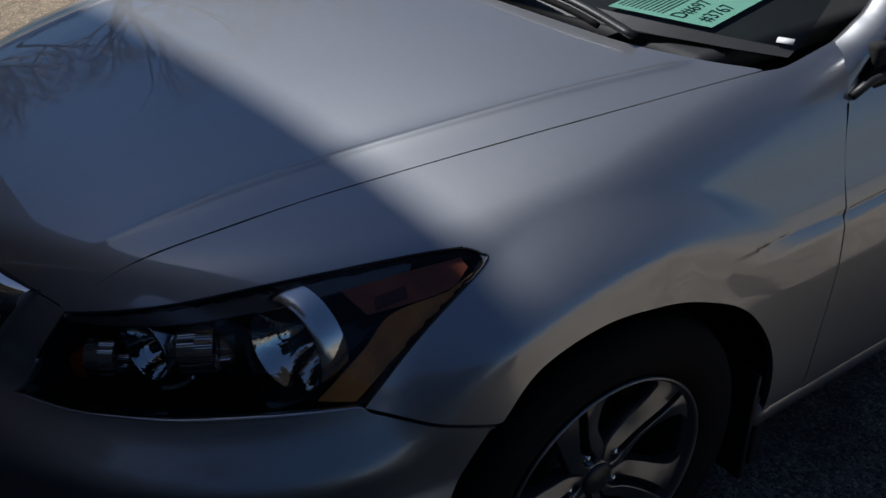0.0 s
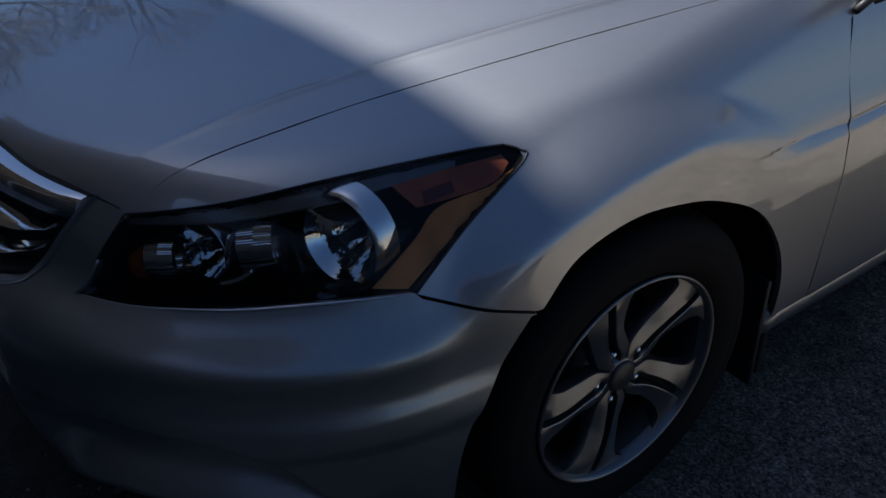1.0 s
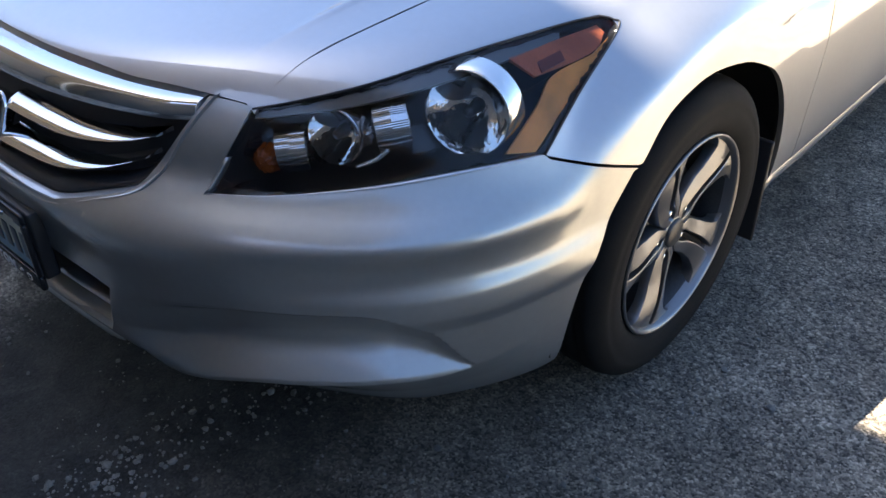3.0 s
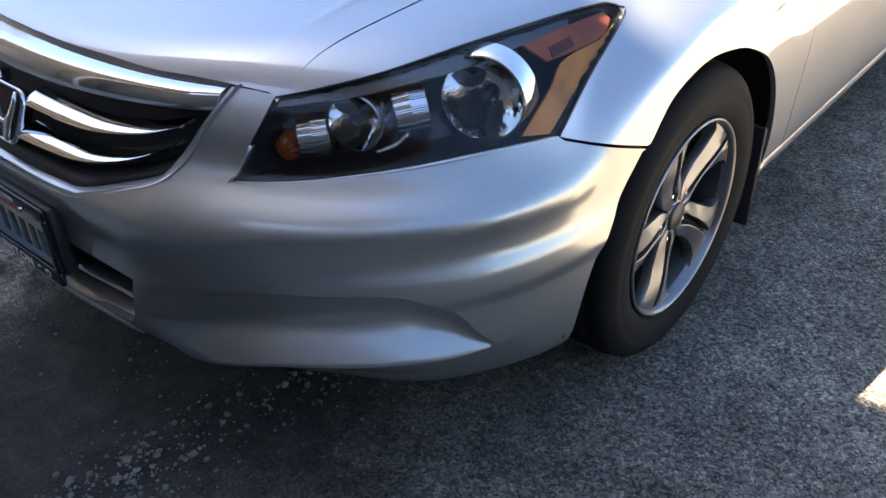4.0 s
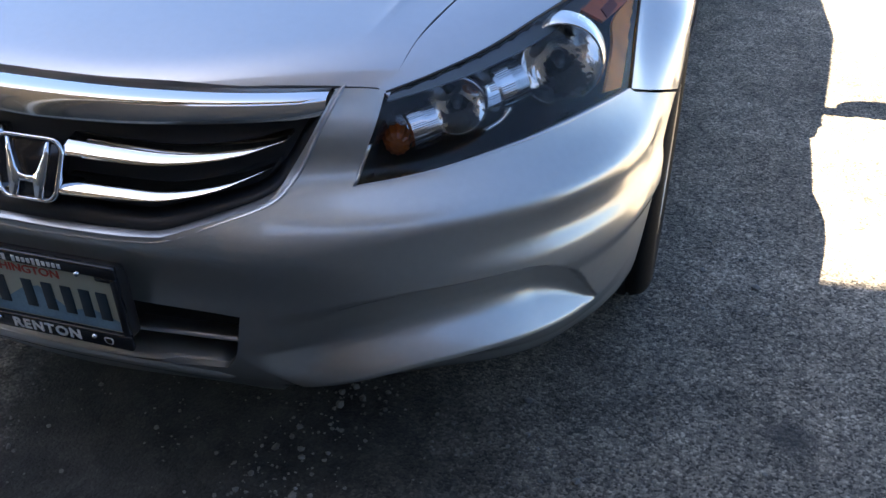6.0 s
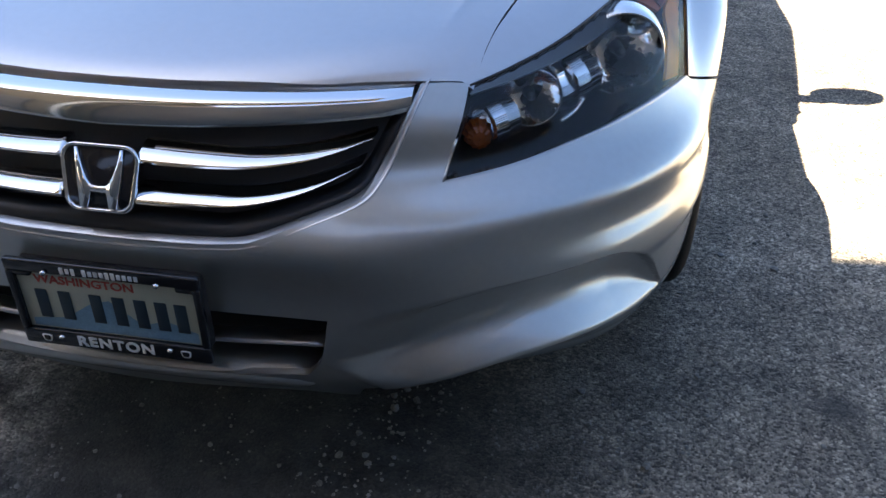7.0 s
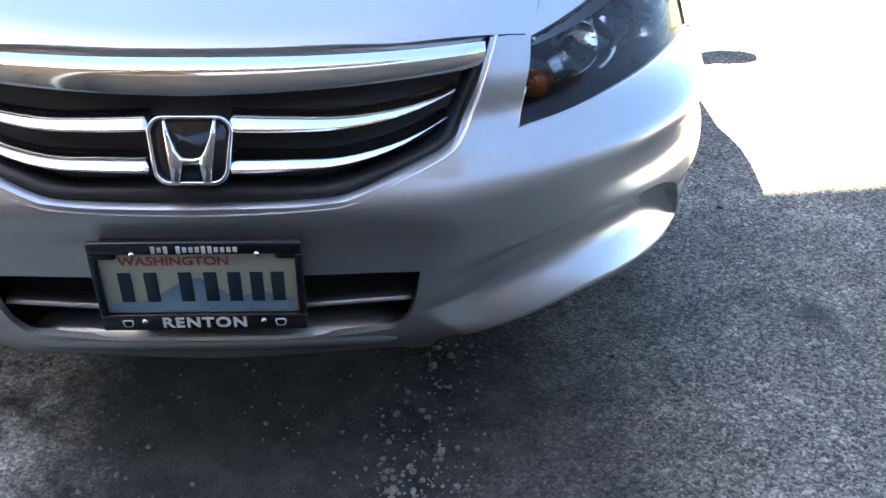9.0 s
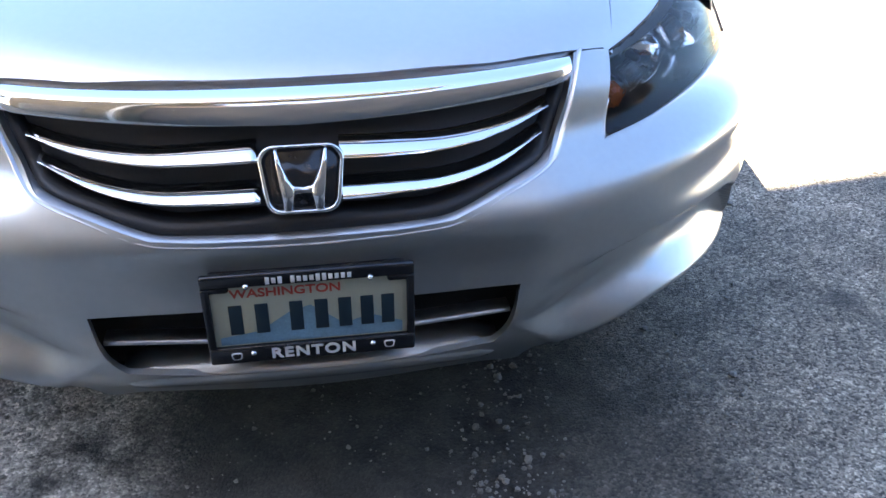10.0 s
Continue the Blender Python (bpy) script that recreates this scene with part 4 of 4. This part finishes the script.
def inset(run, amounts):
    return [(x + .40 * k, y - .56 * k, z - .72 * k) for (x, y, z), k in zip(run, amounts)]


shelf = trimmed("top_shelf", LAMP, [inset(LAMP_TOP[:5], (.004,) * 5), [inset(LAMP_TOP[4:5], (.004,))[0], inset(LAMP_TOP[4:5], (.016,))[0]], inset(LAMP_TOP[:5], (.012, .018, .026, .032, .016))[::-1], [inset(LAMP_TOP[:1], (.012,))[0], inset(LAMP_TOP[:1], (.004,))[0]]], .010, .006, lift=-.010)
lamp_part("top_shelf", shelf, SHELF, pairs, "dark grey satin trim")
marker = trimmed("side_marker", LAMP, [[(.757, .555, .764), (.786, .644, .775), (.808, .715, .782)], [(.808, .715, .782), (.822, .718, .772)], [(.822, .718, .772), (.828, .68, .752), (.800, .571, .740)], [(.800, .571, .740), (.757, .555, .764)]], .010, .006, lift=-.010)
lamp_part("side_marker", marker, RED, pairs)
patch_ = trimmed("marker_patch", LAMP, [[(.788, .588, .754), (.799, .631, .762)], [(.799, .631, .762), (.812, .628, .750)], [(.812, .628, .750), (.802, .583, .742)], [(.802, .583, .742), (.788, .588, .754)]], .010, .004, lift=-.007)
lamp_part("marker_patch", patch_, DIMRED, pairs)
strip = trimmed("amber_strip", LAMP, [[(.829, .722, .766), (.840, .67, .737), (.845, .582, .684), (.848, .520, .645)], [(.848, .520, .645), (.825, .475, .652)], [(.825, .475, .652), (.822, .553, .704), (.812, .60, .735), (.831, .68, .751)], [(.831, .68, .751), (.829, .722, .766)]], .010, .006, lift=-.012)
lamp_part("amber_strip", strip, PEACH, pairs)

# painted lip round the lower edge of each lamp opening
edge = np.vstack([curve(swap(LAMP_IN), 6)[6:], curve(swap(LAMP_LOW), 6)])
on = LAMP.place(LAMP.flat(edge))
grad = np.stack([shell(on - e) - shell(on + e) for e in np.eye(3) * 2e-3], 1)
grad /= np.linalg.norm(grad, axis=1)[:, None]
mid_lamp = np.array([.70, .42, .70])
secs = []
for p, g in zip(on, grad):
    d = mid_lamp - p
    d = d - g * (d @ g)
    d /= np.linalg.norm(d)
    secs.append([Vector(p + d * a + g * b) for a, b in ((-.003, -.004), (-.001, .0008), (.003, .0), (.007, -.006), (.007, -.02), (.0, -.02))])
pair("lamp_lip", loft("lamp_lip", secs), PAINT, car)

# sheet of paper and label inside the windscreen
paper = tagged(new("paper_sheet", mesh("paper_sheet", [(-.14, -.108, 0), (.14, -.108, 0), (.14, .108, 0), (-.14, .108, 0)], [(0, 1, 2, 3)])), "mint green sheet of paper with printed numbers on the dashboard", "paper")
paper.data.materials.append(MINT)
paper.matrix_world = pose(.470, 1.502, .905, 0, 0, 105)
for k, (txt, x, y, s) in enumerate((("D#697", -.065, -.030, .043), ("#3767", -.06, -.078, .043))):
    part("printed_number", letters("printed_number", txt, s, Matrix.Translation((x, y, .0007)), .0002), INK, paper)
for k, y in enumerate(np.arange(.098, .0, -.0095)):
    part("printed_line", block(.24 if k % 3 else .17, .0028, .0006, (0 if k % 3 else -.035, y, .0006), 0), INK, paper)
part("windscreen_label", block(.028, .012, .001, (.752, 1.415, .915), .0, Matrix.Rotation(radians(25), 4, "Z") @ Matrix.Rotation(radians(30), 4, "X")), WHITE, car, "small white label on the glass")

# ---- ground ----
def asphalt():
    m = bpy.data.materials.new("asphalt")
    m.use_nodes = True
    n, l = m.node_tree.nodes, m.node_tree.links
    b = n["Principled BSDF"]
    b.inputs["Roughness"].default_value = .85
    tc = n.new("ShaderNodeTexCoord")
    v = n.new("ShaderNodeTexVoronoi")
    v.inputs["Scale"].default_value = 190
    v2 = n.new("ShaderNodeTexVoronoi")
    v2.inputs["Scale"].default_value = 260
    wide = n.new("ShaderNodeTexNoise")
    wide.inputs["Scale"].default_value, wide.inputs["Detail"].default_value, wide.inputs["Roughness"].default_value = 1.6, 10, .68
    for t in (v, v2, wide):
        l.new(tc.outputs["Object"], t.inputs["Vector"])
    sep = n.new("ShaderNodeSeparateColor")
    l.new(v.outputs["Color"], sep.inputs[0])
    grit = n.new("ShaderNodeTexNoise")
    grit.inputs["Scale"].default_value, grit.inputs["Detail"].default_value, grit.inputs["Roughness"].default_value = 70, 8, .75
    l.new(tc.outputs["Object"], grit.inputs["Vector"])
    both = n.new("ShaderNodeMath")
    both.operation = "MULTIPLY_ADD"
    both.inputs[1].default_value = .48
    patchy, spread = n.new("ShaderNodeTexNoise"), n.new("ShaderNodeMath")
    patchy.inputs["Scale"].default_value, patchy.inputs["Detail"].default_value, patchy.inputs["Roughness"].default_value = 11, 6, .7
    spread.operation = "MULTIPLY_ADD"
    spread.inputs[1].default_value = .5
    shift = n.new("ShaderNodeMath")
    shift.operation, shift.inputs[1].default_value = "SUBTRACT", .30
    l.new(tc.outputs["Object"], patchy.inputs["Vector"]), l.new(patchy.outputs["Fac"], spread.inputs[0]), l.new(grit.outputs["Fac"], spread.inputs[2]), l.new(spread.outputs[0], shift.inputs[0])
    l.new(sep.outputs[0], both.inputs[0]), l.new(shift.outputs[0], both.inputs[2])
    ramp = n.new("ShaderNodeValToRGB")
    e = ramp.color_ramp.elements
    e[0].position, e[0].color = .42, (.028, .027, .026, 1)
    e[1].position, e[1].color = 1.0, (.42, .40, .37, 1)
    k = e.new(.68)
    k.color = (.135, .13, .124, 1)
    k = e.new(.88)
    k.color = (.24, .23, .215, 1)
    l.new(both.outputs[0], ramp.inputs[0])
    tone = n.new("ShaderNodeMapRange")
    tone.inputs["From Min"].default_value, tone.inputs["From Max"].default_value = .3, .7
    tone.inputs["To Min"].default_value, tone.inputs["To Max"].default_value = .45, 1.4
    l.new(wide.outputs["Fac"], tone.inputs["Value"])
    mul = n.new("ShaderNodeVectorMath")
    mul.operation = "SCALE"
    warm = n.new("ShaderNodeVectorMath")
    warm.operation = "MULTIPLY"
    warm.inputs[1].default_value = (1.30, 1.16, .98)
    l.new(ramp.outputs[0], warm.inputs[0]), l.new(warm.outputs[0], mul.inputs[0]), l.new(tone.outputs[0], mul.inputs["Scale"])
    xyz = n.new("ShaderNodeSeparateXYZ")
    l.new(tc.outputs["Object"], xyz.inputs[0])
    ragged = n.new("ShaderNodeTexNoise")
    ragged.inputs["Scale"].default_value, ragged.inputs["Detail"].default_value = 3.5, 8
    l.new(tc.outputs["Object"], ragged.inputs["Vector"])

    def zone(axis, lo, hi, rag):
        """1 below lo, 0 above hi, with a ragged border."""
        add, m_ = n.new("ShaderNodeMath"), n.new("ShaderNodeMapRange")
        add.operation, m_.interpolation_type = "MULTIPLY_ADD", "SMOOTHSTEP"
        add.inputs[1].default_value = rag
        l.new(ragged.outputs["Fac"], add.inputs[0]), l.new(xyz.outputs[axis], add.inputs[2])
        m_.inputs["From Min"].default_value, m_.inputs["From Max"].default_value = lo + rag / 2, hi + rag / 2
        m_.inputs["To Min"].default_value, m_.inputs["To Max"].default_value = 1, 0
        l.new(add.outputs[0], m_.inputs["Value"])
        return m_.outputs[0]

    def blend(fac, a, colour):
        mx = n.new("ShaderNodeMix")
        mx.data_type = "RGBA"
        l.new(fac, mx.inputs["Factor"]), l.new(a, mx.inputs["A"])
        if isinstance(colour, tuple):
            mx.inputs["B"].default_value = colour
        else:
            l.new(colour, mx.inputs["B"])
        return mx.outputs["Result"]
    # dark soil, taken nearly black so its colour also holds the nose's shade
    shaded_soil = n.new("ShaderNodeValToRGB")
    shaded_soil.color_ramp.elements[0].position, shaded_soil.color_ramp.elements[0].color = .38, (.006, .0052, .0045, 1)
    shaded_soil.color_ramp.elements[1].position, shaded_soil.color_ramp.elements[1].color = .80, (.038, .034, .029, 1)
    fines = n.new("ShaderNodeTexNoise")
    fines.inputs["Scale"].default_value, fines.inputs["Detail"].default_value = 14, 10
    l.new(tc.outputs["Object"], fines.inputs["Vector"]), l.new(fines.outputs["Fac"], shaded_soil.inputs[0])
    sand = n.new("ShaderNodeVectorMath")
    sand.operation = "MULTIPLY_ADD"
    sand.inputs[1].default_value, sand.inputs[2].default_value = (1.3, 1.05, .75), (.06, .047, .032)
    l.new(ramp.outputs[0], sand.inputs[0])
    dust, dusty = n.new("ShaderNodeTexNoise"), n.new("ShaderNodeMapRange")
    dust.inputs["Scale"].default_value, dust.inputs["Detail"].default_value, dust.inputs["Roughness"].default_value = 5.5, 12, .72
    dusty.inputs["From Min"].default_value, dusty.inputs["From Max"].default_value = .38, .56
    l.new(tc.outputs["Object"], dust.inputs["Vector"]), l.new(dust.outputs["Fac"], dusty.inputs["Value"])
    west, both_ = zone(0, -.50, -.16, .3), n.new("ShaderNodeMath")
    both_.operation = "MULTIPLY"
    l.new(dusty.outputs[0], both_.inputs[0]), l.new(west, both_.inputs[1])
    pale = n.new("ShaderNodeVectorMath")
    pale.operation = "MULTIPLY_ADD"
    pale.inputs[1].default_value, pale.inputs[2].default_value = (1.8, 1.7, 1.53), (.11, .103, .091)
    l.new(ramp.outputs[0], pale.inputs[0])
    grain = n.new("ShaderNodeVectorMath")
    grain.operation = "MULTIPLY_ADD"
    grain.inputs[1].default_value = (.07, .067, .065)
    l.new(ramp.outputs[0], grain.inputs[0]), l.new(shaded_soil.outputs[0], grain.inputs[2])
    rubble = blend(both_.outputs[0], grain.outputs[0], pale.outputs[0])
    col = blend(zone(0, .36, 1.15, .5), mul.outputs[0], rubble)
    col = blend(zone(0, -2.7, -2.4, .4), col, sand.outputs[0])
    col = blend(zone(1, -9.0, -7.0, 2.0), col, sand.outputs[0])
    spot, near = n.new("ShaderNodeVectorMath"), n.new("ShaderNodeMapRange")
    spot.operation, spot.inputs[1].default_value = "DISTANCE", (1.262, .47, -.006)
    wob = n.new("ShaderNodeVectorMath")
    wob.operation = "MULTIPLY_ADD"
    wob.inputs[1].default_value = (.05, .05, 0)
    l.new(fines.outputs["Color"], wob.inputs[0]), l.new(tc.outputs["Object"], wob.inputs[2]), l.new(wob.outputs[0], spot.inputs[0])
    near.inputs["From Min"].default_value, near.inputs["From Max"].default_value = .02, .055
    near.inputs["To Min"].default_value, near.inputs["To Max"].default_value = .7, 0
    l.new(spot.outputs["Value"], near.inputs["Value"])
    col = blend(near.outputs[0], col, (.03, .03, .03, 1))
    l.new(col, b.inputs["Base Color"])
    h = n.new("ShaderNodeMath")
    h.operation = "MULTIPLY_ADD"
    l.new(v.outputs["Distance"], h.inputs[0]), l.new(grit.outputs["Fac"], h.inputs[2])
    h.inputs[1].default_value = -.5
    bn = n.new("ShaderNodeBump")
    bn.inputs["Strength"].default_value, bn.inputs["Distance"].default_value, bn.invert = .75, .007, False
    l.new(h.outputs[0], bn.inputs["Height"]), l.new(bn.outputs[0], b.inputs["Normal"])
    return m


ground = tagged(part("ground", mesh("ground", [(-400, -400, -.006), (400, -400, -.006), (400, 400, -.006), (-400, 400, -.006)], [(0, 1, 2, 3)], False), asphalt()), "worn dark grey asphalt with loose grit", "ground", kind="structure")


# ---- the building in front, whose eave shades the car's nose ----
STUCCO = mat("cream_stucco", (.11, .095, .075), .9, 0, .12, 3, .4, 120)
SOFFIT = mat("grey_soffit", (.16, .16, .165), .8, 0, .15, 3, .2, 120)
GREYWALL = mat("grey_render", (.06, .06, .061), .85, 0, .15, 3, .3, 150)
FASCIA = mat("pink_fascia", (.36, .26, .21), .7, 0, .1, 5)
SHUTTER = mat("dark_shutter", (.07, .068, .066), .5, 0, .2, 5, .1, 200)
building = tagged(new("building"), "two-storey tan building with a dark garage shutter", "building")
building.matrix_world = pose(-1.0, -1.81, 0, 0, 0, 5.7)
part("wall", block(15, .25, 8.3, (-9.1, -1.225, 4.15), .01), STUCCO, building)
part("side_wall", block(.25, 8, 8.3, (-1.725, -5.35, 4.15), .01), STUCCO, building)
part("roof", block(21.0, 3.4, .25, (-6.3, -1.7, 8.375), .02), SOFFIT, building, "flat roof with a projecting grey eave")
shutter = part("garage_shutter", block(4.2, .05, 2.5, (-4.6, -1.08, 1.25), .005), SHUTTER, building, "dark grey shutter of horizontal slats")
for k in range(12):
    part("slat", block(4.2, .03, .19, (-4.6, -1.045, .11 + k * .205), .01), SHUTTER, shutter)
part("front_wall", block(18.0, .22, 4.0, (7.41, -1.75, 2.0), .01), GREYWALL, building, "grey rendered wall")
part("fascia", block(18.1, .06, .22, (7.41, -1.60, 3.95), .01), FASCIA, building, "pinkish painted fascia board")
for x in (-1.2, 3.9):
    part("post", block(.14, .14, 8.25, (x, -3.2, 4.125), .01), STEEL, building)
part("downpipe", tube("downpipe", [(-1.75, -1.05, 0), (-1.75, -1.05, 4), (-1.75, -1.05, 8.2)], .05), WHITE, building)

# ---- bare trees and evergreens round the lot ----
BARK = mat("bark", (.16, .13, .10), .9, 0, .3, 8, .6, 60)
NEEDLE = mat("foliage", (.085, .15, .03), .7, 0, .4, 6)


def bare_tree(at, height, seed):
    rng = random.Random(seed)
    tree = tagged(new("tree"), "tall bare winter tree with fine branches", "tree", "trees round the lot")
    tree.location = at
    v, f = [], []

    def limb(p, d, length, r, depth):
        q = p + d * length
        a = d.cross(Vector((.3, .9, .1))).normalized()
        b = a.cross(d)
        n, base = 5 if depth < 3 else 3, len(v)
        for c, rr in ((p, r), (q, r * .62)):
            v.extend(c + rr * (a * math.cos(6.283 * k / n) + b * math.sin(6.283 * k / n)) for k in range(n))
        f.extend((base + k, base + (k + 1) % n, base + n + (k + 1) % n, base + n + k) for k in range(n))
        if depth < 6:
            for _ in range(3 if depth else 5):
                e = (d * rng.uniform(.6, 1) + Vector((rng.uniform(-1, 1), rng.uniform(-1, 1), rng.uniform(-.25, .7))) * .75).normalized()
                limb(p + d * length * rng.uniform(.55, 1), e, length * rng.uniform(.55, .8), r * .56, depth + 1)
    limb(Vector((0, 0, -.05)), Vector((0, 0, 1)), height * .32, height * .018, 0)
    part("trunk", mesh("trunk", v, f), BARK, tree)
    return tree


for k, (x, y, h) in enumerate(((-15, 3, 10), (-17, 8, 12), (-14, 12, 9), (-19, -1, 11), (-9, 17, 10), (-12, .5, 8), (-13, 5.5, 9), (-12, 9, 9), (-16, -3, 10))):
    bare_tree((x, y, 0), h, k + 3)


def evergreen(at, height, seed):
    rng = random.Random(seed)
    tree = tagged(new("tree"), "dense dark green evergreen tree", "tree", "evergreens round the lot")
    tree.location = at
    part("trunk", lathe("trunk", [(.16, 0), (.05, height * .9)], 8, Matrix.Rotation(radians(-90), 4, "Y")), BARK, tree)
    v, f = [], []
    for _ in range(2600):
        z = rng.uniform(.08, 1) ** .9
        r = (1 - z) ** .7 * height * .27 * rng.uniform(.35, 1.1) + .08
        a = rng.uniform(0, 6.283)
        c = Vector((r * math.cos(a), r * math.sin(a), z * height))
        for _ in range(2):
            d = Vector((rng.gauss(0, 1), rng.gauss(0, 1), rng.gauss(-.3, .5))).normalized() * height * .05
            e = d.cross(Vector((rng.gauss(0, 1), rng.gauss(0, 1), 1))).normalized() * height * .018
            n = len(v)
            v += [c - d, c + e, c + d, c - e]
            f.append((n, n + 1, n + 2, n + 3))
    part("crown", mesh("crown", v, f, False), NEEDLE, tree)


for k, (x, y, h) in enumerate(((-.5, -9.5, 10), (3, -10.5, 12), (6.5, -9.5, 10), (9.5, -8, 9), (1.2, -12.5, 11), (5, -13, 12), (14, -13, 9), (17, -6, 7))):
    evergreen((x, y, 0), h, k + 20)

# ---- loose stones on the ground in front of the car ----
PEBBLE = mat("pebble", (.15, .142, .13), .85, 0, .6, 30, .3, 400)
rng = random.Random(5)
v, f = [], []
shape = []
for k in range(6):
    bm = bmesh.new()
    bmesh.ops.create_icosphere(bm, subdivisions=1, radius=1)
    for q in bm.verts:
        q.co *= rng.uniform(.7, 1.15)
        q.co.z *= .65
    shape.append(([q.co.copy() for q in bm.verts], [[q.index for q in g.verts] for g in bm.faces]))
    bm.free()
count = 0
while count < 7500:
    x, y = rng.uniform(-1.5, 1.9), rng.uniform(-.75, 1.4)
    dense = noise.noise(Vector((x * 2.6, y * 2.6, 3))) * .5 + .5
    heap = math.exp(-((x - .36 - .12 * (y - .1)) / .085) ** 2) * (1 if y < .36 else .2)
    want = (.55 if x < -.12 else .06 if x < .25 else .22) * min(1, (dense * 1.35) ** 5) + .75 * heap * min(1, (dense * 1.5) ** 3)
    if rng.random() > want:
        continue
    count += 1
    r = min((.0012 + rng.expovariate(1 / .0015)) * (1 + .6 * heap), .011)
    vs_, fs_ = shape[rng.randrange(6)]
    m = pose(x, y, -.006 + r * .25, rng.uniform(0, 30), rng.uniform(0, 30), rng.uniform(0, 360))
    n = len(v)
    v += [m @ (q * r) for q in vs_]
    f += [[i + n for i in g] for g in fs_]
tagged(part("gravel", mesh("gravel", v, f, False), PEBBLE), "loose pale grey gravel scattered on the ground", "gravel", kind="stuff")
